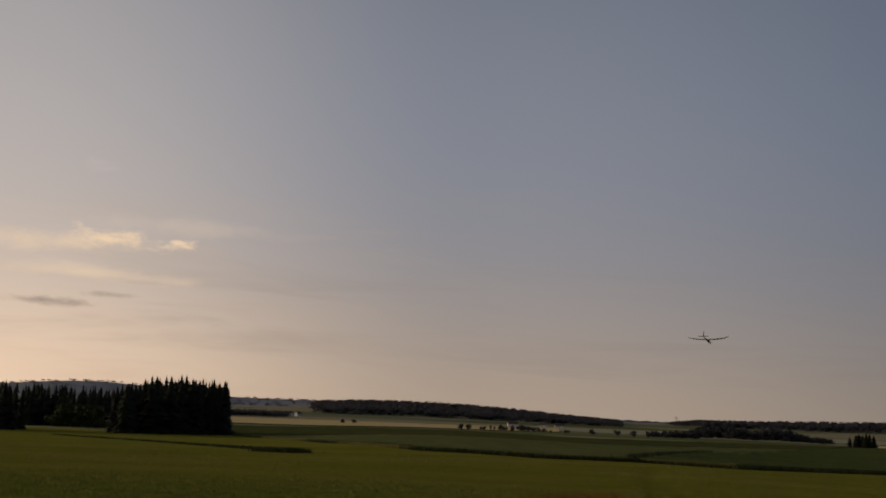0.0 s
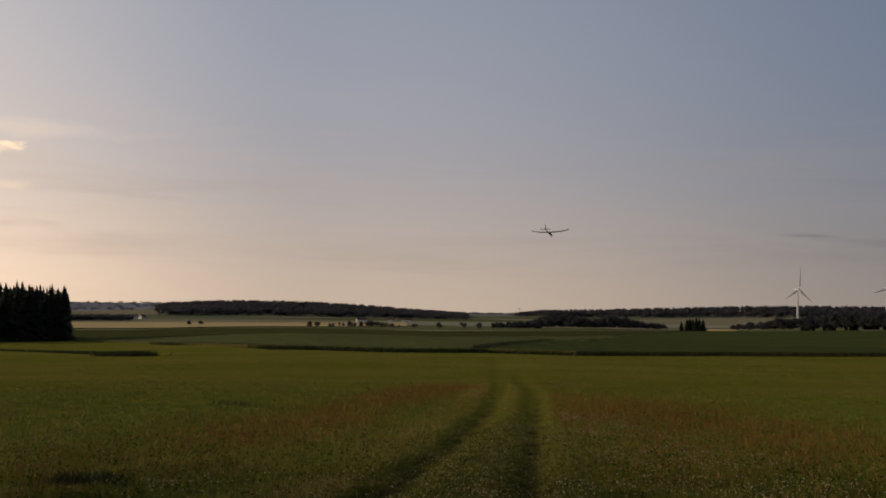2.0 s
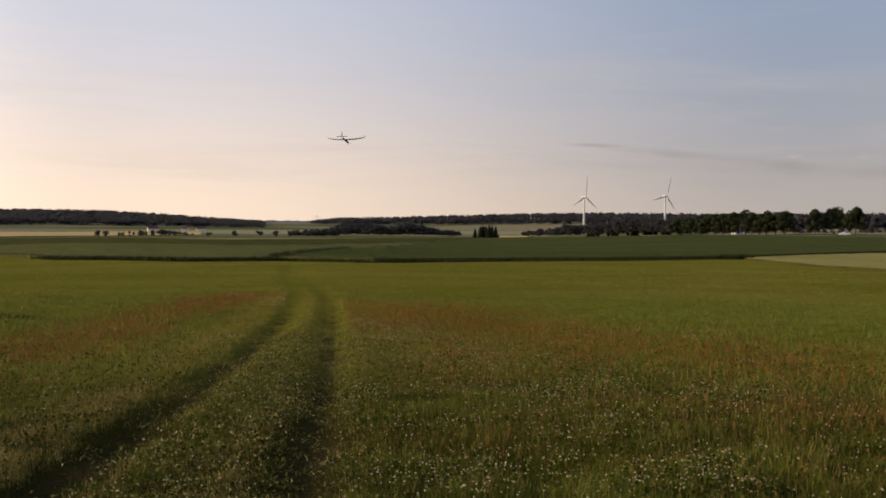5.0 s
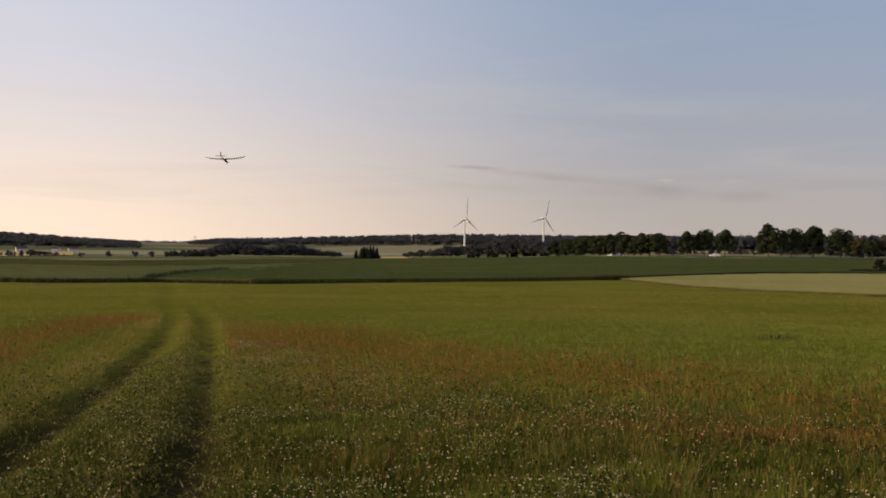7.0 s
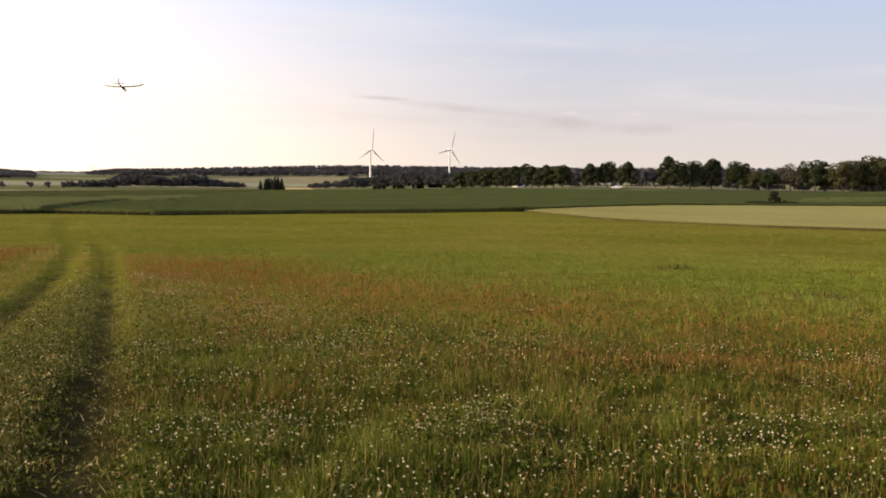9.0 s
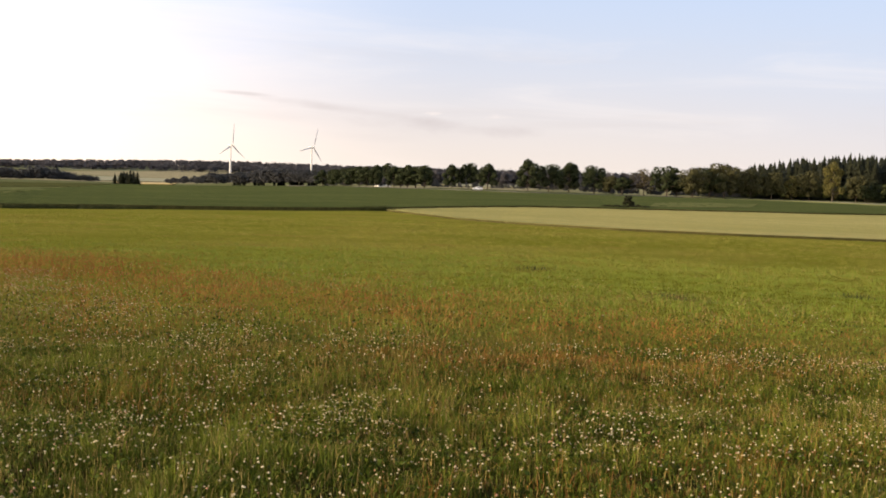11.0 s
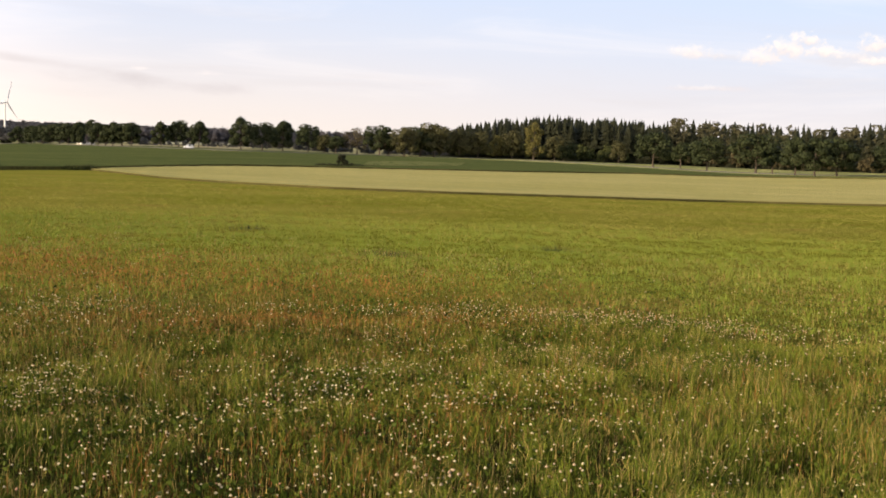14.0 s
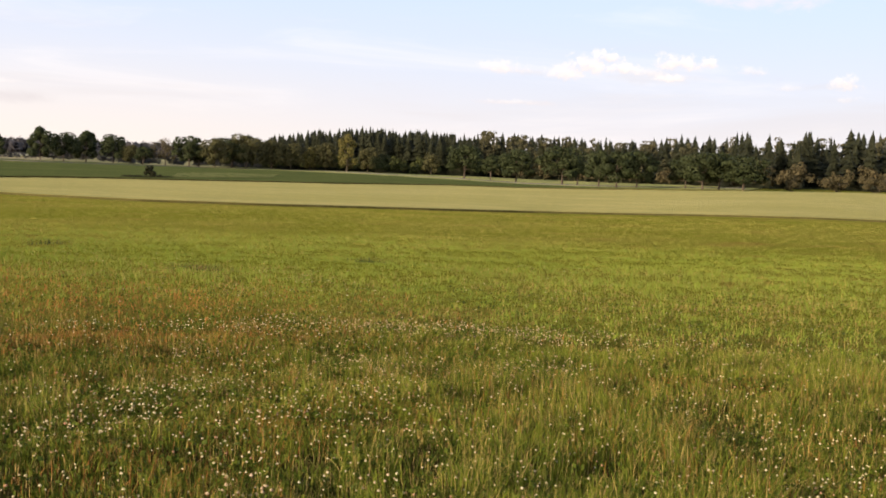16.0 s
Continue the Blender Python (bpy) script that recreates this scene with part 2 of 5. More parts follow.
def meadow_material():
    m, nt, p = base_material("meadow_soil_and_grass", 0.9)
    v = place_node(nt)
    big = noise_node(nt, place_node(nt, 0.05, 0.08, 0.05), 1.0, 5, 0.6, 0.5)
    mid = noise_node(nt, place_node(nt, 0.5, 0.9, 0.5, 20), 0.35, 5, 0.6, 0.4)
    fine = noise_node(nt, v, 9.0, 5, 0.7)
    col = mix_colour(nt, ramp_node(nt, big, 0.35, 0.68), (0.146, 0.150, 0.020), (0.194, 0.178, 0.033))
    col = mix_colour(nt, math_node(nt, "MULTIPLY", ramp_node(nt, mid, 0.5, 0.75), 0.55), col, (0.21, 0.13, 0.04))
    col = mix_colour(nt, math_node(nt, "MULTIPLY", ramp_node(nt, fine, 0.4, 0.7), 0.3), col, (0.08, 0.085, 0.017))
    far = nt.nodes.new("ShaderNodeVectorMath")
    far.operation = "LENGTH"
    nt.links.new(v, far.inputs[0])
    # litter under the near sward, coloured as shade between blades, thinning into open meadow
    shaded_litter = mix_colour(nt, ramp_node(nt, fine, 0.35, 0.7), (0.032, 0.028, 0.008), (0.066, 0.052, 0.017))
    col = mix_colour(nt, ramp_node(nt, far.outputs["Value"], 9.0, 19.0), shaded_litter, col)
    # bare trodden soil where the wheels run, darkened for the grass's shadow there
    worn = nt.nodes.new("ShaderNodeAttribute")
    worn.attribute_name = "rut_wear_shade"
    crumb = noise_node(nt, v, 1.6, 6, 0.75, 0.4)
    bare = ramp_node(nt, math_node(nt, "MULTIPLY_ADD", math_node(nt, "SUBTRACT", crumb, 0.5), 1.9, worn.outputs["Fac"]), 0.25, 0.95)
    shaded_soil = mix_colour(nt, ramp_node(nt, fine, 0.35, 0.7), (0.066, 0.051, 0.024), (0.036, 0.032, 0.013))
    col = mix_colour(nt, bare, col, shaded_soil)
    # farmland beyond the meadow: a patchwork of distant fields
    cell = nt.nodes.new("ShaderNodeTexVoronoi")
    cell.inputs["Scale"].default_value = 1.0
    nt.links.new(place_node(nt, 0.0022, 0.0045, 0.0, 25), cell.inputs["Vector"])
    pick = nt.nodes.new("ShaderNodeSeparateColor")
    nt.links.new(cell.outputs["Color"], pick.inputs[0])
    farm = mix_colour(nt, ramp_node(nt, pick.outputs[0], 0.25, 0.5), (0.13, 0.14, 0.06), (0.30, 0.26, 0.16))
    farm = mix_colour(nt, ramp_node(nt, pick.outputs[1], 0.6, 0.9), farm, (0.16, 0.17, 0.10))
    farm = mix_colour(nt, math_node(nt, "MULTIPLY", ramp_node(nt, big, 0.35, 0.7), 0.4), farm, (0.10, 0.105, 0.05))
    # past 3500 m a pale blue-grey paints distance haze onto the hill ground
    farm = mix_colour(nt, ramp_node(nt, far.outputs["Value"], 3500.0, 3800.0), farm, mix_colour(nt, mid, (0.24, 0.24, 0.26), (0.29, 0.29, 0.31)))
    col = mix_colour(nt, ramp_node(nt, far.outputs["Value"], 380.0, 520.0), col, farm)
    nt.links.new(col, p.inputs["Base Color"])
    bump(nt, p, fine, 1.0, 0.12)
    return m


def bark_material():
    m, nt, p = base_material("bark", 0.9)
    n = noise_node(nt, place_node(nt, 3, 3, 0.6), 2.0, 5, 0.65)
    nt.links.new(mix_colour(nt, ramp_node(nt, n, 0.3, 0.7), (0.035, 0.028, 0.022), (0.105, 0.085, 0.068)), p.inputs["Base Color"])
    bump(nt, p, n, 0.8, 0.05)
    return m


MEADOW = meadow_material()
BARK = bark_material()
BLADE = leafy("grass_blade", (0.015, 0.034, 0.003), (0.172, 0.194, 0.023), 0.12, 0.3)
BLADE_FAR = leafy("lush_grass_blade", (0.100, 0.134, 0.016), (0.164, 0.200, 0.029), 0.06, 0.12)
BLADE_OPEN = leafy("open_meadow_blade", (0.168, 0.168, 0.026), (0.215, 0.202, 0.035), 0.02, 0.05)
BLADE_DRY = leafy("dry_grass", (0.18, 0.135, 0.036), (0.39, 0.29, 0.10), 0.15, 0.4)
SORREL = leafy("sorrel_stem", (0.145, 0.062, 0.016), (0.270, 0.122, 0.032), 0.1, 0.4)
BRAMBLE = leafy("bramble_leaf", (0.010, 0.012, 0.006), (0.028, 0.029, 0.013), 0.08, 0.4)
PANICLE = leafy("seed_panicle", (0.105, 0.076, 0.022), (0.205, 0.146, 0.046), 0.1, 0.5)
CLOVER = leafy("clover_head", (0.34, 0.27, 0.15), (0.68, 0.58, 0.38), 0.1, 0.6, third=(0.36, 0.20, 0.12))
TRACK_LEAF = leafy("trodden_leaf", (0.040, 0.056, 0.007), (0.180, 0.176, 0.030), 0.12, 0.6, third=(0.36, 0.28, 0.12))
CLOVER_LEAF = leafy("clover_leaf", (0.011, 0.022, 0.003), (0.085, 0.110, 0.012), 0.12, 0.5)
# herbs of the ruts, their dark tone partly the ruts' shadow in colour
SHADED_RUT_HERB = leafy("shaded_rut_herb", (0.016, 0.023, 0.004), (0.085, 0.090, 0.016), 0.12, 0.6)
PINK_CLOVER = leafy("faded_clover_head", (0.32, 0.22, 0.13), (0.54, 0.41, 0.28), 0.1, 0.6)
EDGE_GRASS = leafy("field_edge_grass", (0.060, 0.050, 0.018), (0.130, 0.105, 0.036), 0.15, 0.3)
LEAF = leafy("broad_leaf", (0.020, 0.027, 0.009), (0.056, 0.062, 0.021), 0.15, 0.25)
LEAF_YELLOW = leafy("yellowing_leaf", (0.050, 0.052, 0.017), (0.125, 0.108, 0.033), 0.18, 0.3)
LEAF_RED = leafy("reddish_leaf", (0.036, 0.033, 0.017), (0.084, 0.068, 0.035), 0.15, 0.3)
NEEDLE = leafy("conifer_needle", (0.012, 0.015, 0.009), (0.036, 0.038, 0.021), 0.08, 0.08, soft=0.35)
PINE_NEEDLE = leafy("pine_needle", (0.034, 0.035, 0.019), (0.088, 0.080, 0.042), 0.12, 0.08, soft=0.25)
# leaves of distant woods: aerial haze is put into their greyed colours
HAZED_FAR_LEAF = leafy("hazed_far_wood_leaf", (0.092, 0.086, 0.090), (0.112, 0.106, 0.110), 0.3, 0.01, soft=0.75)
HAZED_SKYLINE_LEAF = leafy("hazed_skyline_leaf", (0.092, 0.086, 0.092), (0.108, 0.102, 0.108), 0.3, 0.01, soft=0.75)
HAZED_VALLEY_LEAF = leafy("hazed_valley_leaf", (0.044, 0.045, 0.045), (0.070, 0.069, 0.066), 0.3, 0.04, soft=0.5)
OAK_LEAF = leafy("oak_leaf", (0.014, 0.021, 0.009), (0.040, 0.047, 0.019), 0.1, 0.25)
OLIVE_LEAF = leafy("olive_leaf", (0.030, 0.031, 0.014), (0.074, 0.070, 0.029), 0.12, 0.25)
# hill wood: thickest haze, painted as pale blue-grey instead of leaf green
HAZED_HILL_LEAF = leafy("hazed_hill_wood_leaf", (0.25, 0.25, 0.27), (0.29, 0.29, 0.31), 0.1, 0.01, soft=0.75)
CROP_LIGHT = crop("young_grain", (0.115, 0.125, 0.048), (0.145, 0.150, 0.058), (0.095, 0.105, 0.040), 0.25, 20)
CROP_BAND = crop("clover_crop", (0.070, 0.076, 0.028), (0.095, 0.095, 0.034), (0.055, 0.06, 0.022), 0.2, -30)
CROP_DARK = crop("potato_leaves", (0.070, 0.086, 0.030), (0.098, 0.110, 0.038), (0.050, 0.066, 0.022), 1.2, 40)
CROP_GOLD = crop("ripening_barley", (0.32, 0.29, 0.105), (0.39, 0.34, 0.135), (0.265, 0.245, 0.085), 0.5, 35)
CROP_WHEAT = crop("ripe_wheat", (0.54, 0.41, 0.20), (0.62, 0.47, 0.24), (0.48, 0.37, 0.18), 0.05, 10, 0.5)
CROP_PALE = crop("pale_far_field", (0.30, 0.29, 0.20), (0.36, 0.33, 0.22), (0.24, 0.25, 0.17), 0.03, 70, 0.4)
# stalk brown for field sides, with the shade between stems in the colour
SHADED_STALKS = crop("shaded_stalks", (0.085, 0.080, 0.028), (0.115, 0.102, 0.036), (0.05, 0.046, 0.016), 2.0, 15, 9.0)
VERGE = crop("mown_verge", (0.24, 0.25, 0.09), (0.33, 0.31, 0.13), (0.20, 0.21, 0.07), 0.3, 60)
ROAD = crop("asphalt", (0.10, 0.095, 0.088), (0.13, 0.122, 0.112), (0.08, 0.078, 0.072), 0.4, 50, 3.0)
TOWER_WHITE = plain("turbine_white_paint", (0.62, 0.62, 0.61), 0.4)
GLIDER_DARK = plain("glider_film", (0.10, 0.095, 0.10), 0.4, 0, 0.1, 6)
GLIDER_PALE = plain("glider_foam", (0.6, 0.59, 0.57), 0.5, 0, 0.1, 6)
PLASTER = plain("white_plaster", (0.62, 0.60, 0.55), 0.9)
ROOF_TILE = plain("roof_tile", (0.12, 0.075, 0.06), 0.8)
GLASS_DARK = plain("window_glass", (0.03, 0.035, 0.04), 0.1)
CAR_WHITE = plain("white_car_paint", (0.78, 0.78, 0.77), 0.25, 0.0, 0.05)
TYRE = plain("tyre_rubber", (0.03, 0.03, 0.03), 0.9)
STEEL = plain("galvanised_steel", (0.35, 0.36, 0.37), 0.5, 0.8)

# ------------------------------------------------------------------ mesh helpers


def raw_mesh(name, verts, faces, material, smooth=False):
    """A mesh from an array of points and an array of triangles or quads."""
    verts, faces = np.asarray(verts, np.float32), np.asarray(faces, np.int32)
    me = bpy.data.meshes.new(name)
    n, k = faces.shape
    me.vertices.add(len(verts))
    me.vertices.foreach_set("co", verts.ravel())
    me.loops.add(n * k)
    me.loops.foreach_set("vertex_index", faces.ravel())
    me.polygons.add(n)
    me.polygons.foreach_set("loop_start", np.arange(0, n * k, k, dtype=np.int32))
    me.polygons.foreach_set("use_smooth", np.full(n, smooth))
    me.materials.append(material)
    me.update(calc_edges=True)
    me.validate()
    return me


def part(name, bm, material, parent, label=""):
    me = bpy.data.meshes.new(name)
    bm.to_mesh(me)
    bm.free()
    me.materials.append(material)
    ob = new(name, me)
    ob.parent = parent
    return tagged(ob, label)


def child(name, me, parent, label=""):
    ob = new(name, me)
    ob.parent = parent
    return tagged(ob, label)


def tube(bm, points, radii, sides=8, caps=True):
    """A tapered tube along points."""
    rings, pts = [], [Vector(p) for p in points]
    for i, p in enumerate(pts):
        d = (pts[min(i + 1, len(pts) - 1)] - pts[max(i - 1, 0)]).normalized()
        u = d.cross(Vector((0.31, 0.95, 0.12))).normalized()
        w = d.cross(u)
        rings.append([bm.verts.new(p + (u * math.cos(a) + w * math.sin(a)) * radii[i]) for a in (2 * math.pi * k / sides for k in range(sides))])
    for a, b in zip(rings, rings[1:]):
        for k in range(sides):
            bm.faces.new((a[k], a[(k + 1) % sides], b[(k + 1) % sides], b[k]))
    if caps:
        bm.faces.new(rings[0][::-1])
        bm.faces.new(rings[-1])


def box(bm, lo, hi):
    v = [bm.verts.new((x, y, z)) for z in (lo[2], hi[2]) for y in (lo[1], hi[1]) for x in (lo[0], hi[0])]
    for f in ((0, 2, 3, 1), (4, 5, 7, 6), (0, 1, 5, 4), (1, 3, 7, 5), (3, 2, 6, 7), (2, 0, 4, 6)):
        bm.faces.new([v[i] for i in f])


def join_copies(protos, places):
    """Joins copies of prototype (verts, tris) at (which, x, y, z, width, height, turn) into one array pair."""
    vs, fs, base = [], [], 0
    for which, x, y, z, w, h, turn in places:
        v, f = protos[which]
        c, s = math.cos(turn), math.sin(turn)
        q = np.empty_like(v)
        q[:, 0] = (v[:, 0] * c - v[:, 1] * s) * w + x
        q[:, 1] = (v[:, 0] * s + v[:, 1] * c) * w + y
        q[:, 2] = v[:, 2] * h + z
        vs.append(q)
        fs.append(f + base)
        base += len(v)
    return np.concatenate(vs), np.concatenate(fs)


# ------------------------------------------------------------------ the lie of the land
# Height of the ground by bearing (degrees from the first view, clockwise) and distance.
DIST = [0, 12, 44, 120, 250, 420, 700, 1000, 1500, 2200, 3000, 5200]
BEARINGS = [-12, 2, 20, 42, 64, 84]
PROFILES = [
    [0, -0.36, -1.3, -3.4, -7.2, -11.1, -14.0, -16, -18.5, -20, -16, -10],
    [0, -0.36, -1.3, -2.9, -4.9, -7.0, -10.5, -14.9, -18.5, -20, -14, -10],
    [0, -0.36, -1.3, -2.9, -4.9, -6.5, -9.5, -13.5, -17, -19, -12, -8],
    [0, -0.36, -1.3, -2.85, -3.55, -3.1, -3.0, -3, -4, -6, 0, 5],
    [0, -0.36, -1.3, -2.75, -3.3, -2.9, -1.5, 0, 2, 2, 4, 8],
    [0, -0.30, -1.1, -1.95, -1.3, 0.2, 2, 3, 4, 4, 6, 8],
]
HILLS = [  # bearing, distance, half width in degrees, half depth, height
    (-1.2, 2750, 8.0, 330, 22), (25, 3100, 9.0, 350, 20), (40, 3000, 10.0, 400, 10), (-17.8, 4500, 6.0, 350, 66), (-6, 4600, 6, 300, 26),
]
RUT_LEFT = [(-4.6, -11.0), (-1.6, 1.0), (-1.0, 4.5), (-0.15, 8.4), (1.3, 13.3), (2.2, 16.6), (3.3, 20.7), (5.3, 28.9), (7.6, 39.3), (9.6, 50.2), (13.6, 74.0), (19.5, 104.0)]
RUT_RIGHT = [(-3.0, -11.0), (-0.2, 1.0), (0.75, 4.5), (1.6, 8.1), (2.6, 12.0), (3.8, 17.1), (4.9, 21.8), (7.5, 33.0), (9.2, 41.5), (11.7, 57.4), (15.6, 81.5), (20.8, 104.0)]


def line_distance(x, y, line):
    """Distance of points from a broken line."""
    best = np.full(np.shape(x), 1e9)
    for (ax, ay), (bx, by) in zip(line, line[1:]):
        ux, uy = bx - ax, by - ay
        k = np.clip(((x - ax) * ux + (y - ay) * uy) / (ux * ux + uy * uy), 0, 1)
        best = np.minimum(best, np.hypot(x - ax - k * ux, y - ay - k * uy))
    return best


def land(az, r):
    """Height of the open ground without its ruts."""
    az, r = np.asarray(az, float), np.asarray(r, float)
    az = (az + 180) % 360 - 180
    q = np.stack([np.interp(r, DIST, row) for row in PROFILES])
    k = np.interp(az, [-180, -100, *BEARINGS, 100, 180], [2.5, 0, 0, 1, 2, 3, 4, 5, 5, 2.5])
    i = np.clip(np.floor(k).astype(int), 0, 4)
    f = k - i
    f = f * f * (3 - 2 * f)
    z = np.take_along_axis(q, i[None], 0)[0] * (1 - f) + np.take_along_axis(q, i[None] + 1, 0)[0] * f
    for b, d, wb, wd, h in HILLS:
        z = z + h * np.exp(-((az - b) / wb) ** 2 - ((r - d) / wd) ** 2)
    return z


def ground_z(x, y):
    x, y = np.asarray(x, float), np.asarray(y, float)
    r = np.hypot(x, y)
    z = land(np.degrees(np.arctan2(x, y)), r)
    near = np.exp(-(r / 60) ** 2)
    z = z + near * (0.035 * np.sin(x * 0.9 + 0.6 * y) * np.sin(y * 0.7 - 0.3 * x) + 0.02 * np.sin(x * 2.3) * np.sin(y * 2.1 + 1))
    m = r < 112
    if np.any(m):
        for line in (RUT_LEFT, RUT_RIGHT):
            d = line_distance(x[m], y[m], line) + 0.03 * np.sin(x[m] * 4.1 + y[m] * 2.3) * np.sin(y[m] * 3.3)
            z[m] -= (0.08 + 0.02 * np.sin(x[m] * 2.7 + y[m] * 1.9)) * np.exp(-(d / 0.27) ** 2) - 0.012 * np.exp(-((d - 0.55) / 0.22) ** 2)
    return z


def spot(bearing, distance):
    """Point on the ground by bearing and distance."""
    x, y = distance * math.sin(radians(bearing)), distance * math.cos(radians(bearing))
    return x, y, float(ground_z(np.array([x]), np.array([y]))[0])


def build_ground():
    az = np.concatenate([np.arange(-180, -60, 4), np.arange(-60, -30, 1), np.arange(-30, 94, 0.45), np.arange(94, 180, 4)])
    rr = np.concatenate([[0.4, 1.0, 1.8, 2.6], np.geomspace(3.4, 60, 170), np.geomspace(62, 4950, 120)])
    A, R = np.meshgrid(az, rr)
    x, y = R * np.sin(np.radians(A)), R * np.cos(np.radians(A))
    z = ground_z(x, y)
    na, nr = len(az), len(rr)
    verts = np.concatenate([np.stack([x, y, z], -1).reshape(-1, 3), [[0, 0, 0]]])
    i, j = np.meshgrid(np.arange(nr - 1), np.arange(na), indexing="ij")
    a, b = i * na + j, i * na + (j + 1) % na
    quads = np.stack([a, b, b + na, a + na], -1).reshape(-1, 4)
    c = len(verts) - 1
    j = np.arange(na)
    fan = np.stack([np.full(na, c), j, (j + 1) % na, (j + 1) % na], -1)
    tris = np.concatenate([quads[:, [0, 2, 1]], quads[:, [0, 3, 2]], fan[:, [0, 2, 1]]])
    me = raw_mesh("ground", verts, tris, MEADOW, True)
    # mask along the ruts: worn soil together with their painted shadow
    wear_shade = np.zeros(len(verts), np.float32)
    k = np.hypot(verts[:, 0], verts[:, 1]) < 110
    d = np.minimum(line_distance(verts[k, 0], verts[k, 1], RUT_LEFT), line_distance(verts[k, 0], verts[k, 1], RUT_RIGHT))
    wear_shade[k] = 0.8 * np.exp(-(d / 0.28) ** 2) * np.interp(np.hypot(verts[k, 0], verts[k, 1]), [8, 18, 32, 50, 75], [1.0, 0.9, 0.65, 0.35, 0.0])
    me.attributes.new("rut_wear_shade", "FLOAT", "POINT").data.foreach_set("value", wear_shade)
    hub = new("ground", me)
    tagged(hub, "rolling meadow ground with two worn wheel ruts", "ground", kind="structure")


build_ground()


def field(name, near, far, height, material, label, cells=40, deep=24, lump=0.05):
    """A sown field standing a little above the ground, between a near and a far edge given by bearing and distance."""
    s = np.linspace(0, 1, cells)
    near, far = np.array(near, float), np.array(far, float)

    def along(edge):
        t = np.linspace(0, 1, len(edge))
        xy = np.stack([edge[:, 1] * np.sin(np.radians(edge[:, 0])), edge[:, 1] * np.cos(np.radians(edge[:, 0]))], 1)
        d = np.concatenate([[0], np.cumsum(np.hypot(*np.diff(xy, axis=0).T))])
        return np.stack([np.interp(s, d / d[-1], xy[:, k]) for k in (0, 1)], 1)

    n, f = along(near), along(far)
    v = np.linspace(0, 1, deep) ** 1.5
    P = n[None] * (1 - v[:, None, None]) + f[None] * v[:, None, None]
    x, y = P[..., 0], P[..., 1]
    rng = np.random.default_rng(len(name) * 7 + cells)
    z = ground_z(x, y) + height + rng.normal(0, lump, x.shape) * np.minimum(1, np.arange(deep) / 2)[:, None]
    verts = np.stack([x, y, z], -1).reshape(-1, 3)
    i, j = np.meshgrid(np.arange(deep - 1), np.arange(cells - 1), indexing="ij")
    a = i * cells + j
    quads = [np.stack([a, a + 1, a + 1 + cells, a + cells], -1).reshape(-1, 4)]
    rim = np.concatenate([np.arange(cells), (np.arange(1, deep)) * cells + cells - 1, (deep - 1) * cells + np.arange(cells - 2, -1, -1), np.arange(deep - 2, 0, -1) * cells])
    low = verts[rim].copy()
    low[:, 2] -= height + 0.4
    b = len(verts) + np.arange(len(rim))
    nxt = np.roll(np.arange(len(rim)), -1)
    quads.append(np.stack([rim, b, b[nxt], rim[nxt]], -1))
    me = raw_mesh(name, np.concatenate([verts, low]), np.concatenate(quads), material, False)
    # side faces take the darker stalk colour, shade included
    me.materials.append(SHADED_STALKS)
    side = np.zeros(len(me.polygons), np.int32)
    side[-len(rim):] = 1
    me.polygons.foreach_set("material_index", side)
    return tagged(new(name, me), label, "field", kind="structure")


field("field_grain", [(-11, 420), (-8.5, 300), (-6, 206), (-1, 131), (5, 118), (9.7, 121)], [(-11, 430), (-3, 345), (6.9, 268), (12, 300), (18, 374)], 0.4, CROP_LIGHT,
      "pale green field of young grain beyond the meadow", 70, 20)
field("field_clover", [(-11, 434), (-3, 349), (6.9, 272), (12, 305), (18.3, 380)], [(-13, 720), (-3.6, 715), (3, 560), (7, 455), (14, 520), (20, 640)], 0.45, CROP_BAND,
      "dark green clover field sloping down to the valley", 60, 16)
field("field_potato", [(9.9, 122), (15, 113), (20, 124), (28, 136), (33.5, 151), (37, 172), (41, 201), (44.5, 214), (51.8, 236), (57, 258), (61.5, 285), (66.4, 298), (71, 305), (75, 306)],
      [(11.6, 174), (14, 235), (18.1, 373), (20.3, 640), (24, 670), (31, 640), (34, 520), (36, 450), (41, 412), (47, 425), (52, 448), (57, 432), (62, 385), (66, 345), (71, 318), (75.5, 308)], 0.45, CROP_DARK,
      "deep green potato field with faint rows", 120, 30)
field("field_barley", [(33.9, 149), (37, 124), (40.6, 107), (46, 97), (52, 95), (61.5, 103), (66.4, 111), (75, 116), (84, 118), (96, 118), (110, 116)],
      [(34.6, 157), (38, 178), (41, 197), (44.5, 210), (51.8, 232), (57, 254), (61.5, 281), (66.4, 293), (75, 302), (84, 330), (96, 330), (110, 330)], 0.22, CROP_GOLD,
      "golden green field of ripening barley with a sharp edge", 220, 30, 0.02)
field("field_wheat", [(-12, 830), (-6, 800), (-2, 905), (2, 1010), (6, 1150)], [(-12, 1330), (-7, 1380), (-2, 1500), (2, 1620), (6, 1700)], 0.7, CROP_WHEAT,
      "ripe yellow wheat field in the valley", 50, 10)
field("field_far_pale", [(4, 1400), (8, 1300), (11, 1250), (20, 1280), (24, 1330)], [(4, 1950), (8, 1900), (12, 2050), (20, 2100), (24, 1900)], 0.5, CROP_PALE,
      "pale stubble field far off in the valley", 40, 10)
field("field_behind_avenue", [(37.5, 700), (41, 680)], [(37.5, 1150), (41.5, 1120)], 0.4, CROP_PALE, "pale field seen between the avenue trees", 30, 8)
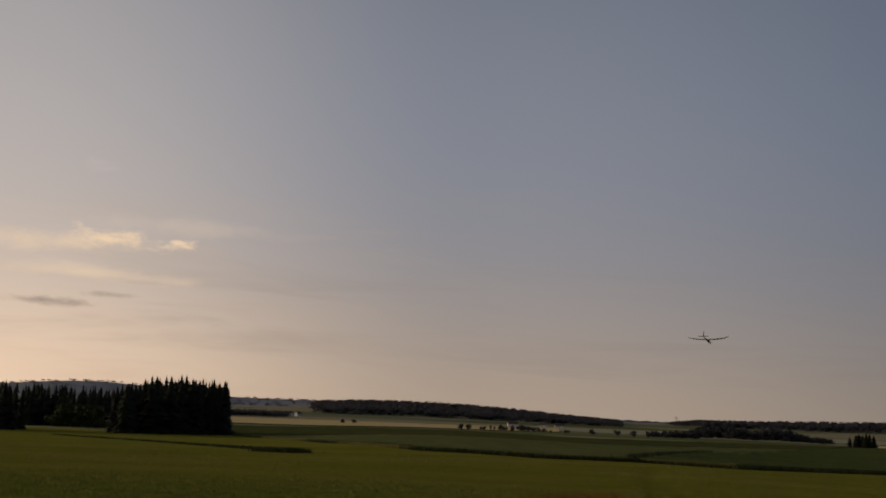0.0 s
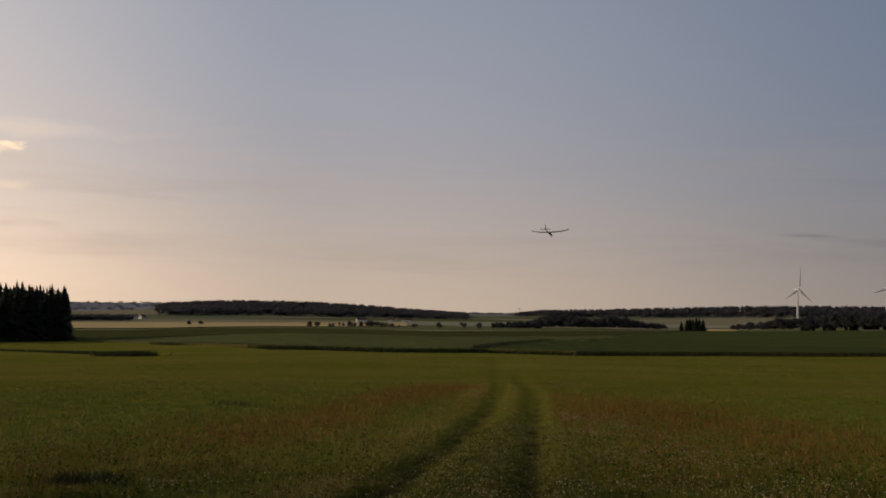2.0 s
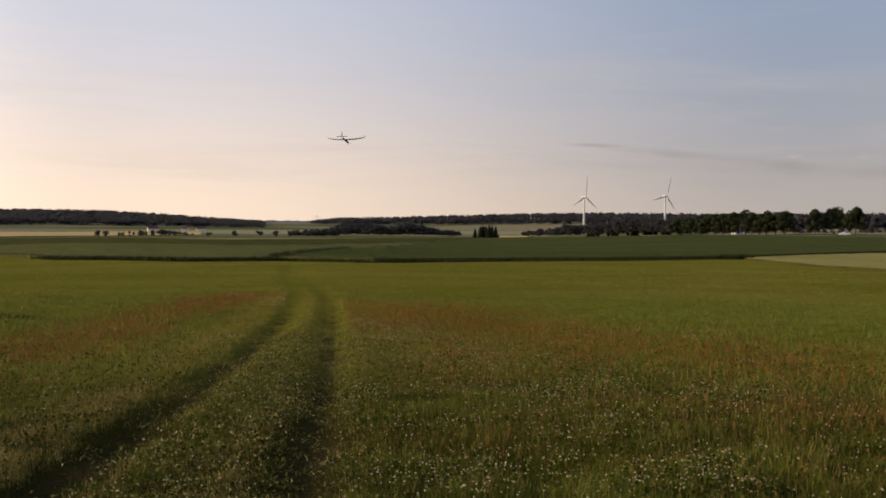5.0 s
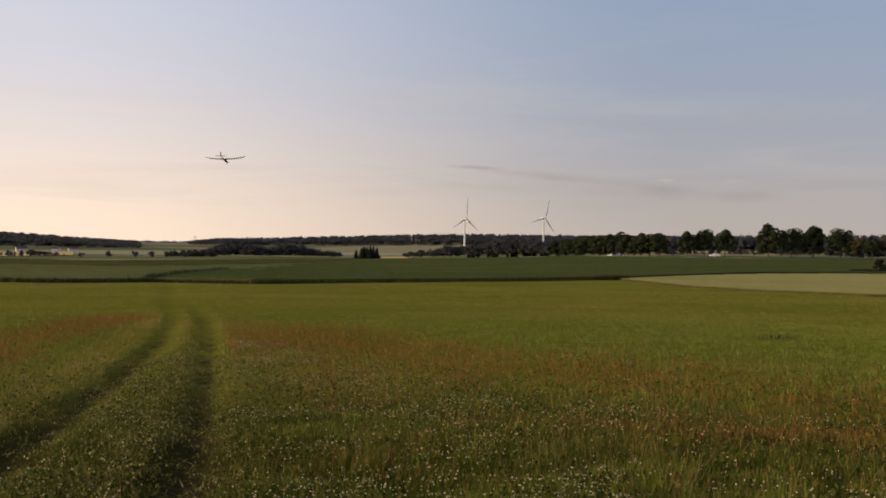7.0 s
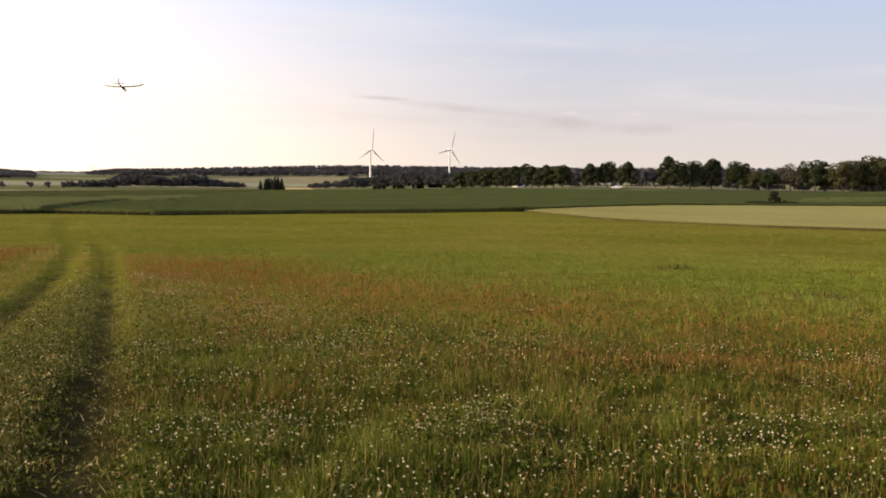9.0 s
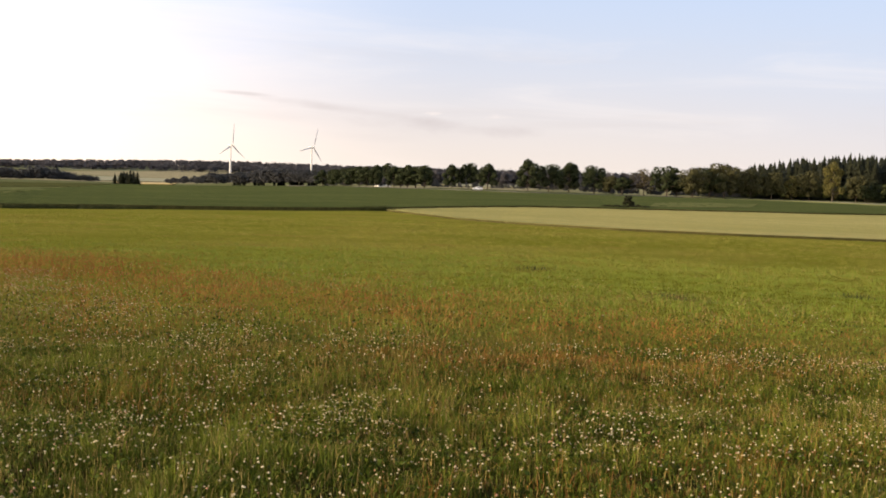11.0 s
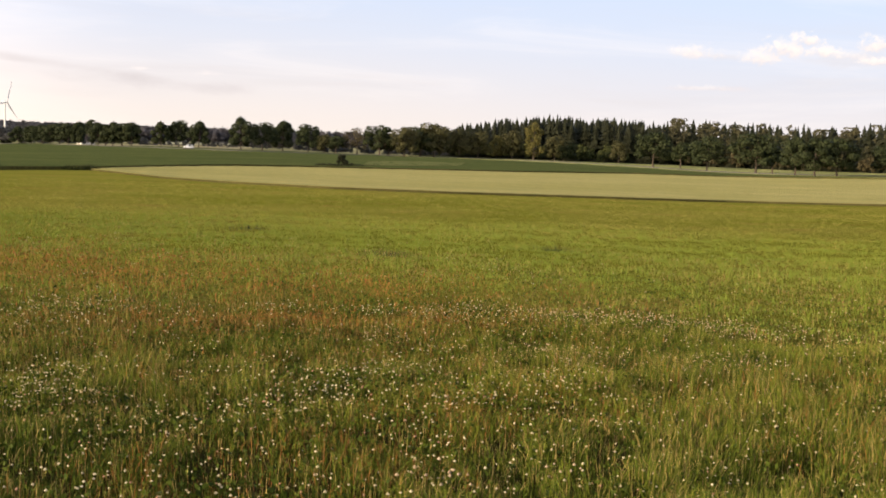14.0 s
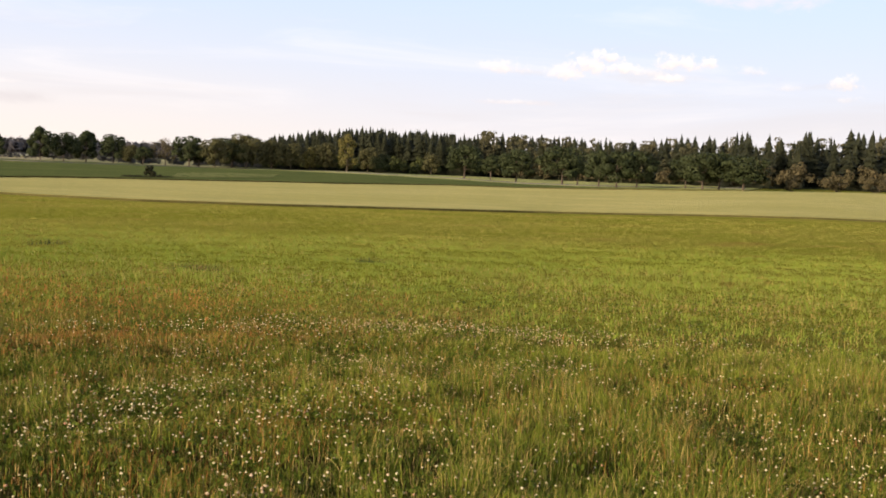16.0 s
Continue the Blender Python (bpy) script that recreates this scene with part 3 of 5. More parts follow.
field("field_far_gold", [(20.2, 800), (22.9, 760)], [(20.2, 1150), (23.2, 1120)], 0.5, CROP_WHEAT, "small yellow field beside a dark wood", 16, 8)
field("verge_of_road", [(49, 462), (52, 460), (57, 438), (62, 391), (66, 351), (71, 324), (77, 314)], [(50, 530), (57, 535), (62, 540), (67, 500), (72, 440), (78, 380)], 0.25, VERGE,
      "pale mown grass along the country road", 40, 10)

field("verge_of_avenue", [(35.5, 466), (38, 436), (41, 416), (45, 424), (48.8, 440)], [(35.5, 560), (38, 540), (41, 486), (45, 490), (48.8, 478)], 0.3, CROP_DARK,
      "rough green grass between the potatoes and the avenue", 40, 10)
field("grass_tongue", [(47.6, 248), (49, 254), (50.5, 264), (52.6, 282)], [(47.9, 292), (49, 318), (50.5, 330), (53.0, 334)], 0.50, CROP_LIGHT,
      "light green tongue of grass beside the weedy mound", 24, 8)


def ribbon(name, line, width, lift, material, label):
    """A strip of road with a slight camber, laid along a line given by bearing and distance."""
    P = np.array([spot(b, d)[:2] for b, d in line])
    d = np.concatenate([[0], np.cumsum(np.hypot(*np.diff(P, axis=0).T))])
    t = np.linspace(0, d[-1], 90)
    x, y = np.interp(t, d, P[:, 0]), np.interp(t, d, P[:, 1])
    tx, ty = np.gradient(x), np.gradient(y)
    n = np.hypot(tx, ty)
    off = np.array([-0.5, -0.49, -0.25, 0, 0.25, 0.49, 0.5]) * width
    drop = np.array([-0.45, 0.0, 0.04, 0.07, 0.04, 0.0, -0.45])
    X, Y = x[:, None] - (ty / n)[:, None] * off, y[:, None] + (tx / n)[:, None] * off
    Z = ground_z(x, y)[:, None] + lift + drop
    i, j = np.meshgrid(np.arange(89), np.arange(6), indexing="ij")
    a = i * 7 + j
    q = np.stack([a, a + 1, a + 8, a + 7], -1).reshape(-1, 4)
    return tagged(new(name, raw_mesh(name, np.stack([X, Y, Z], -1).reshape(-1, 3), q, material)), label, "road", kind="structure")


ribbon("road", [(29, 690), (33, 585), (36, 490), (38.7, 450), (41.5, 432), (45, 440), (49, 466), (53, 500), (57, 482), (62, 440), (66, 376), (71, 352), (77, 352)], 5.5, 0.42, ROAD, "grey country road along the avenue")

# ------------------------------------------------------------------ trees


def leaf_cloud(count, centres, radii, size, gen, flat=0.75):
    """Small leaf sprays in and on a set of lobes."""
    k = gen.integers(0, len(centres), count)
    d = gen.normal(size=(count, 3))
    d /= np.linalg.norm(d, axis=1)[:, None]
    d[:, 2] *= flat
    c = centres[k] + d * (radii[k] * gen.uniform(0.55, 1.06, count) ** 0.6)[:, None]
    face = d + gen.normal(0, 0.38, (count, 3)) + np.array([0, 0, 0.25])
    a = np.cross(face, gen.normal(size=(count, 3)))
    a /= np.linalg.norm(a, axis=1)[:, None]
    b = np.cross(face, a)
    b /= np.linalg.norm(b, axis=1)[:, None]
    s = (size * gen.uniform(0.6, 1.4, count))[:, None]
    v = np.stack([c - a * s, c + b * s * 0.7, c + a * s, c - b * s * 0.6], 1).reshape(-1, 3)
    q = np.arange(count * 4).reshape(-1, 4)
    return v, np.concatenate([q[:, [0, 1, 2]], q[:, [0, 2, 3]]])


def broad_tree(name, seed, height, spread, bole, leaves, material, label, size=0.36, foot=0.04):
    """A tapered trunk with limbs and a crown of many leaf sprays on uneven lobes."""
    gen = np.random.default_rng(seed)
    root = tagged(new(name), label, "tree")
    bm = bmesh.new()
    lean = gen.normal(0, 0.2, 2)
    r0 = 0.022 * height
    pts = [(0, 0, -0.6), (lean[0] * 0.2, lean[1] * 0.2, bole * 0.5), (lean[0] * 0.6, lean[1] * 0.6, bole), (lean[0], lean[1], height * 0.6), (lean[0] * 1.2, lean[1] * 1.2, height * 0.86)]
    tube(bm, pts, [r0 * 1.6, r0, r0 * 0.85, r0 * 0.5, r0 * 0.15], 9)
    part("trunk", bm, BARK, root)
    cs, rs = [], []
    n = 13
    for i in range(n):
        a = i * 2.4 + gen.uniform(-0.4, 0.4)
        h = bole + (height - bole) * (foot + (0.84 - foot) * (i + 0.5) / n)
        t = (h - bole) / (height - bole)
        reach = spread * 0.5 * math.sin(math.pi * (0.24 + 0.66 * t)) * gen.uniform(0.55, 1.0)
        c = np.array([math.cos(a) * reach, math.sin(a) * reach, h])
        cs.append(c)
        rs.append(spread * gen.uniform(0.16, 0.27))
        start = np.array([lean[0] * 0.7, lean[1] * 0.7, bole + (h - bole) * 0.45])
        mid = start * 0.45 + c * 0.55 + np.array([0, 0, -0.05 * height])
        bm = bmesh.new()
        tube(bm, [tuple(start), tuple(mid), tuple(c)], [r0 * 0.42, r0 * 0.26, r0 * 0.08], 5)
        part("limb", bm, BARK, root)
    cs.append(np.array([lean[0], lean[1], height - spread * 0.2]))
    rs.append(spread * 0.24)
    v, f = leaf_cloud(leaves, np.array(cs), np.array(rs), size, gen)
    child("crown", raw_mesh("crown", v, f, material), root)
    return root


def spruce_proto(seed, layers=19, arms=9):
    """A unit spruce, one high: bare stem below, drooping whorls that narrow to a spire."""
    gen = np.random.default_rng(seed)
    v, f = [], []

    def tri(a, b, c):
        f.append((len(v), len(v) + 1, len(v) + 2))
        v.extend((a, b, c))

    for k in range(5):
        a, b = 2 * math.pi * k / 5, 2 * math.pi * (k + 1) / 5
        tri((0.016 * math.cos(a), 0.016 * math.sin(a), -0.03), (0.016 * math.cos(b), 0.016 * math.sin(b), -0.03), (0, 0, 0.9))
    for i in range(layers):
        t = i / (layers - 1)
        h = 0.05 + 0.90 * t + gen.uniform(-0.02, 0.02)
        reach = (0.20 * (1 - t) ** 0.8 + 0.020) * gen.uniform(0.82, 1.15)
        for k in range(arms):
            a = 2 * math.pi * (k + gen.uniform(-0.35, 0.35)) / arms + i * 0.7
            L = reach * gen.uniform(0.5, 1.25)
            w = L * (0.34 if layers > 8 else 0.5) + 0.010
            ca, sa = math.cos(a), math.sin(a)
            drop = 0.075 * (1 - t * 0.5) * gen.uniform(0.5, 1.4)
            tip = (L * ca, L * sa, h - drop)
            up = (0, 0, h + 0.05)
            l = (L * 0.55 * ca - w * sa, L * 0.55 * sa + w * ca, h - drop * 0.9)
            r = (L * 0.55 * ca + w * sa, L * 0.55 * sa - w * ca, h - drop * 0.9)
            tri(up, l, tip)
            tri(up, tip, r)
    for k in range(3):
        a = 2.1 * k
        tri((0.012 * math.cos(a), 0.012 * math.sin(a), 0.93), (0.012 * math.cos(a + 2), 0.012 * math.sin(a + 2), 0.93), (0, 0, 1.0))
    return np.array(v, float), np.array(f)


def pine_proto(seed, leaves=170):
    """A unit pine: a long bare stem and an open, uneven head."""
    gen = np.random.default_rng(seed)
    n = 8
    cs = np.stack([gen.normal(0, 0.075, n), gen.normal(0, 0.075, n), gen.uniform(0.62, 0.94, n)], 1)
    v, f = leaf_cloud(leaves, cs, gen.uniform(0.045, 0.085, n), 0.024, gen, 0.6)
    bm = bmesh.new()
    tube(bm, [(0, 0, -0.03), (gen.normal(0, 0.01), 0, 0.5), (0, 0, 0.9)], [0.013, 0.010, 0.004], 5)
    for c in cs:
        tube(bm, [(0, 0, c[2] - 0.08), tuple(c)], [0.005, 0.002], 3)
    bmesh.ops.triangulate(bm, faces=bm.faces[:])
    bm.verts.index_update()
    sv = np.array([p.co[:] for p in bm.verts])
    sf = np.array([[q.index for q in t.verts] for t in bm.faces])
    bm.free()
    return np.concatenate([v, sv]), np.concatenate([f, sf + len(v)])


def round_proto(seed, leaves=210, size=0.068):
    """A unit broad-leaved tree, one high, for woods."""
    gen = np.random.default_rng(seed)
    n = 7
    cs = np.stack([gen.normal(0, 0.16, n), gen.normal(0, 0.16, n), gen.uniform(0.28, 0.78, n)], 1)
    return leaf_cloud(leaves, cs, gen.uniform(0.15, 0.23, n), size, gen)


SPRUCES = [spruce_proto(s) for s in (1, 2, 3, 4)]
PINES = [pine_proto(s) for s in (5, 6, 7)]
ROUNDS = [round_proto(s) for s in (8, 9, 10, 12)]
FAR_SPRUCES = [spruce_proto(s, 4, 5) for s in (21, 22, 23)]
FAR_ROUNDS = [round_proto(s, 34, 0.17) for s in (24, 25, 26)]


def wood(name, protos, count, place, height, width, material, label, seed):
    """Many trees as one wood. place(gen) gives a bearing and a distance, height and width their sizes."""
    gen = np.random.default_rng(seed)
    rows = []
    for _ in range(count):
        b, d = place(gen)
        x, y = d * math.sin(radians(b)), d * math.cos(radians(b))
        h = height(b, d, gen)
        rows.append([gen.integers(0, len(protos)), x, y, 0.0, h * width * gen.uniform(0.68, 1.28), h, gen.uniform(0, 6.28)])
    z = ground_z(np.array([r[1] for r in rows]), np.array([r[2] for r in rows]))
    for r, q in zip(rows, z):
        r[3] = float(q) - 0.1
    v, f = join_copies(protos, rows)
    return tagged(new(name, raw_mesh(name, v, f, material)), label, "wood", kind="stuff")


def band(b0, b1, d0, d1):
    """Places in a strip: the distance runs from d0 to d1 (each a near and far pair) with the bearing."""
    def pick(gen):
        t = gen.uniform()
        lo, hi = d0[0] + (d1[0] - d0[0]) * t, d0[1] + (d1[1] - d0[1]) * t
        return b0 + (b1 - b0) * t, gen.uniform(lo, hi)
    return pick


def heights(bearings, tops, jitter=0.12):
    return lambda b, d, gen: float(np.interp(b, bearings, tops)) * gen.uniform(1 - jitter * 1.6, 1 + jitter * 0.6)


# dark spruce copses at the foot of the meadow
wood("spruce_copse", SPRUCES, 130, band(-16.6, -11.0, (330, 400), (415, 445)), heights([-17, -15.5, -14, -11], [12, 16.5, 19.2, 19.5], 0.08), 1.05, NEEDLE, "dark copse of tall spruces against the evening sky", 31)
wood("spruce_copse", SPRUCES, 90, band(-34, -20.8, (300, 360), (320, 390)), heights([-34, -20], [14.5, 14]), 1.05, NEEDLE, "dark copse of spruces at the meadow's edge", 32)
wood("spruce_copse", SPRUCES, 120, band(-22, -15.6, (470, 560), (470, 540)), heights([-22, -15], [17, 16.5]), 0.9, NEEDLE, "dark strip of spruce wood behind the copses", 33)
wood("alder_thicket", ROUNDS, 12, band(-19.2, -17.4, (318, 335), (318, 335)), heights([-20, -17], [9, 9]), 0.9, LEAF, "dark broad-leaved thicket before the spruces", 34)

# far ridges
wood("ridge_forest", FAR_ROUNDS + FAR_SPRUCES, 2200, band(-6.8, 9.2, (2330, 2900), (2330, 2900)), heights([-7, -5.8, 4, 9.3], [14, 18, 16, 9], 0.06), 1.45, HAZED_FAR_LEAF, "dark forest over a long low ridge", 41)
wood("ridge_forest", FAR_SPRUCES + FAR_ROUNDS, 3000, band(11.6, 46, (2780, 3250), (2620, 3150)), heights([11.6, 13, 46], [10, 17, 18], 0.07), 1.35, HAZED_SKYLINE_LEAF, "dark spruce forest along the skyline", 42)
wood("hill_forest", FAR_ROUNDS, 1000, band(-34, 12, (4000, 4650), (3800, 4600)), heights([-34, 12], [7, 7]), 3.5, HAZED_HILL_LEAF, "hazy blue wooded hill far off", 43)
wood("valley_wood", FAR_ROUNDS, 260, band(-11.5, -8, (1500, 1700), (1600, 1800)), heights([-11, -8], [10, 9]), 1.1, HAZED_FAR_LEAF, "low wood in the valley beyond the wheat", 44)

wood("skyline_wood", FAR_ROUNDS + FAR_SPRUCES, 1700, band(31, 51.5, (1300, 1600), (1150, 1450)), heights([31, 33, 51.5], [12, 18.5, 18.5], 0.07), 1.2, HAZED_SKYLINE_LEAF, "dark forest on the rise behind the avenue", 45)

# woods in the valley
wood("valley_wood", ROUNDS, 210, band(11.6, 19.4, (950, 1060), (980, 1080)), heights([12, 12.6, 13.6, 14.8, 15.6, 16.7, 17.6, 19.5], [5, 9, 14, 13, 9, 14, 10, 5], 0.2), 1.2, HAZED_VALLEY_LEAF, "dark broad-leaved wood in the valley", 51)
wood("valley_wood", FAR_ROUNDS, 60, band(10.4, 13, (960, 1010), (970, 1020)), heights([10, 13], [6, 8]), 0.9, HAZED_VALLEY_LEAF, "low thicket at the wood's end", 52)
wood("valley_wood", ROUNDS, 40, band(1.9, 5.6, (935, 980), (950, 1000)), heights([1.9, 3, 4.3, 5.6], [4, 6.5, 7, 4]), 0.9, HAZED_VALLEY_LEAF, "small dark grove in the valley", 53)
wood("hillside_wood", ROUNDS, 170, band(22.8, 31.5, (830, 960), (700, 760)), heights([22.6, 25, 27.6, 31.5], [5, 10, 13, 11], 0.16), 1.3, HAZED_VALLEY_LEAF, "dark wood rising along a slope", 54)
wood("spruce_clump", SPRUCES, 12, band(19.9, 21.3, (690, 705), (685, 700)), heights([19.9, 20.6, 21.3], [5.5, 8.5, 8.5]), 1.9, NEEDLE, "small dark clump of spruces at the field's end", 56)
wood("hillside_wood", SPRUCES, 30, band(26, 31, (800, 860), (720, 770)), heights([26, 31], [13, 12.5]), 0.8, NEEDLE, "few spruces in the slope wood", 55)

# the forest behind the road
EDGE_B = [50, 51.8, 54, 57, 60, 61.5, 63, 66, 70, 74, 78, 84, 96]
EDGE_H = [12, 14, 18, 20.5, 21.5, 20, 19, 20, 18.5, 17, 16.5, 17.5, 18]
wood("spruce_forest", SPRUCES, 620, band(50.5, 63.5, (535, 640), (520, 600)), heights(EDGE_B, EDGE_H, 0.18), 1.15, NEEDLE, "dark spruce forest behind the country road", 61)
wood("spruce_forest", SPRUCES, 190, band(63, 76, (545, 625), (390, 460)), heights([63, 66, 70, 73, 76], [20.5, 20.5, 17.5, 17.5, 18], 0.2), 1.2, NEEDLE, "mixed spruce forest beyond a mown strip", 62)
wood("spruce_forest", SPRUCES, 230, band(75.5, 98, (375, 450), (352, 430)), heights([75, 78, 82, 98], [17, 17.5, 19, 19.5], 0.22), 1.2, NEEDLE, "mixed spruce forest behind the barley", 68)
wood("pine_stand", PINES, 80, band(63.5, 73.5, (530, 570), (420, 460)), heights([63.5, 67, 70, 73.5], [21, 20, 17.5, 16.5], 0.25), 1.1, PINE_NEEDLE, "tall open pines at the forest's edge", 63)
wood("pine_stand", PINES, 130, band(73, 97, (415, 455), (375, 415)), heights([73, 80, 97], [17.5, 17.8, 18.5], 0.22), 1.25, PINE_NEEDLE, "pines standing along the forest's edge", 64)
wood("forest_edge_leaves", ROUNDS, 130, band(49.5, 66, (505, 525), (515, 540)), heights([49, 66], [9, 9], 0.3), 0.85, LEAF, "leafy undergrowth along the spruce forest", 65)
wood("forest_edge_leaves", ROUNDS, 60, band(64, 76, (525, 545), (378, 395)), heights([64, 76], [9, 9], 0.35), 0.8, LEAF_RED, "bronze and green thicket at the forest's foot", 66)
wood("forest_edge_leaves", ROUNDS, 70, band(76, 97, (352, 362), (344, 355)), heights([76, 97], [8, 10], 0.35), 0.8, LEAF_RED, "bronze and green thicket behind the barley", 69)
wood("forest_edge_leaves", ROUNDS, 110, band(64, 97, (540, 580), (365, 395)), heights([64, 76, 97], [14, 13, 13], 0.2), 0.6, PINE_NEEDLE, "olive brown trees inside the forest", 67)

wood("forest_inside", ROUNDS, 190, band(62, 98, (590, 630), (395, 440)), heights([62, 70, 74, 78, 98], [17, 15.5, 16.0, 17.5, 18.5], 0.12), 0.75, NEEDLE, "dark closed trees inside the forest", 73)
wood("roadside_hedge", ROUNDS, 160, band(30.5, 46.5, (645, 665), (498, 508)), heights([30.5, 36.2, 36.6, 40.6, 41, 44, 44.4, 46.5], [5.5, 5.5, 3.2, 3.2, 6.5, 6.5, 4, 3.5], 0.35), 1.2, HAZED_VALLEY_LEAF, "dark hedge under the avenue trees", 71)
wood("roadside_hedge", ROUNDS, 60, band(45.5, 52, (495, 505), (500, 515)), heights([45.5, 52], [3.0, 5], 0.35), 1.3, HAZED_VALLEY_LEAF, "dark bushes between the roadside trees", 72)

# single trees: prototypes, then copies along the road
OAK = [
    broad_tree("oak", 71, 13.0, 11.0, 2.0, 3200, OAK_LEAF, "round dark green oak beside the country road", 0.38, 0.15),
    broad_tree("oak", 72, 13.0, 9.5, 1.9, 3000, OAK_LEAF, "tall dense oak beside the country road", 0.38, 0.15),
    broad_tree("oak", 73, 13.0, 8.0, 3.4, 2200, OAK_LEAF, "slender roadside oak with a bare trunk", 0.36, 0.15),
]
MAPLE = broad_tree("maple", 74, 14.0, 8.0, 2.0, 2200, LEAF_YELLOW, "yellowing maple standing before dark spruces")
BIRCH = broad_tree("ash", 75, 12.0, 11.0, 2.5, 1300, LEAF_RED, "thin reddish ash tree with gaps in its crown", 0.3)
WIDE_LINDEN = broad_tree("linden", 78, 13.0, 11.5, 2.4, 3000, OAK_LEAF, "wide open linden with a visible trunk in the avenue", 0.40, 0.12)
LINDEN = broad_tree("linden", 76, 14.0, 9.8, 1.6, 4200, OAK_LEAF, "broad linden in the old roadside avenue", 0.42, 0.10)
HORNBEAM = broad_tree("hornbeam", 79, 13.0, 11.0, 1.8, 3400, OLIVE_LEAF, "broad olive-green hornbeam at the forest's edge", 0.38, 0.10)
TREES = [OAK[0], OAK[1], OAK[2], MAPLE, BIRCH, LINDEN, WIDE_LINDEN, HORNBEAM]
NATURAL = [13.0, 13.0, 13.0, 14.0, 12.0, 14.0, 13.0, 13.0]
PLANTED = [  # kind, bearing, distance, height, width against height, turn
    (0, 62.65, 450, 14.3, 1.0, 10), (2, 64.03, 436, 10.5, 0.9, 80), (0, 65.35, 385, 12.3, 1.0, 150), (0, 67.75, 374, 13.4, 1.05, 220),
    (2, 68.55, 376, 9.0, 1.0, 40), (1, 69.65, 346, 12.0, 0.9, 20), (1, 70.56, 335, 11.6, 1.0, 200), (1, 71.6, 338, 11.8, 1.0, 290),
    (0, 74.05, 343, 10.2, 1.0, 330), (0, 74.9, 322, 11.0, 1.0, 60), (1, 75.7, 326, 11.2, 1.0, 120), (0, 76.9, 318, 10.0, 1.25, 180),
    (5, 41.33, 482, 14.6, 0.85, 0), (6, 42.4, 490, 12.8, 1.0, 70), (5, 43.45, 500, 14.0, 1.0, 140), (6, 44.75, 488, 12.8, 0.9, 250),
    (5, 37.35, 545, 12.4, 0.9, 30), (6, 38.2, 548, 13.4, 0.75, 100), (5, 39.2, 540, 13.0, 0.95, 170),
    (4, 47.3, 482, 12.0, 1.0, 0), (1, 48.45, 474, 13.4, 1.0, 90), (7, 49.75, 466, 13.0, 1.0, 160), (0, 50.6, 478, 13.2, 1.0, 260),
    (7, 51.3, 478, 15.2, 1.05, 310), (2, 46.2, 480, 8.0, 1.2, 45), (7, 52.6, 486, 13.2, 1.0, 15), (7, 53.6, 490, 12.5, 1.0, 75), (7, 55.4, 494, 13.5, 0.85, 200), (7, 57.6, 498, 12.0, 0.9, 120), (0, 48.95, 480, 9.5, 1.2, 33), (7, 45.6, 486, 8.5, 1.2, 70), (7, 60.9, 500, 10.5, 0.9, 250),
    (3, 56.5, 482, 17.4, 0.8, 0), (3, 54.6, 496, 11.0, 1.0, 130), (0, 58.0, 500, 9.5, 1.2, 200),
    (6, 32.9, 590, 11.5, 1.0, 0), (5, 32.1, 600, 11.0, 1.1, 60), (5, 31.2, 620, 10.5, 1.2, 90), (5, 33.4, 585, 12.3, 0.9, 120),
    (6, 31.7, 612, 11.0, 1.3, 200), (5, 32.5, 598, 11.6, 1.25, 320), (6, 35.45, 566, 11.6, 1.2, 20), (5, 34.65, 572, 11.0, 1.25, 300), (5, 30.6, 640, 10.0, 1.2, 33), (5, 34.3, 570, 11.5, 1.0, 150), (5, 35.0, 565, 12.2, 1.0, 210), (5, 35.9, 560, 12.0, 1.1, 270), (2, 34.0, 640, 14.0, 0.9, 20),
]


def plant():
    used = set()
    for kind, b, d, h, w, turn in PLANTED:
        x, y, z = spot(b, d)
        s = h / NATURAL[kind]
        m = Matrix.Translation((x, y, z)) @ Matrix.Rotation(radians(turn), 4, "Z")
        ob = TREES[kind]
        if kind in used:
            ob = copy_thing(ob, m)
        else:
            ob.matrix_basis = m
            used.add(kind)
        wide = s * w * (1.22 if kind < 3 else 1.0)
        ob.scale = (wide, wide, s)
        tagged(ob, group="trees along the country road")


plant()


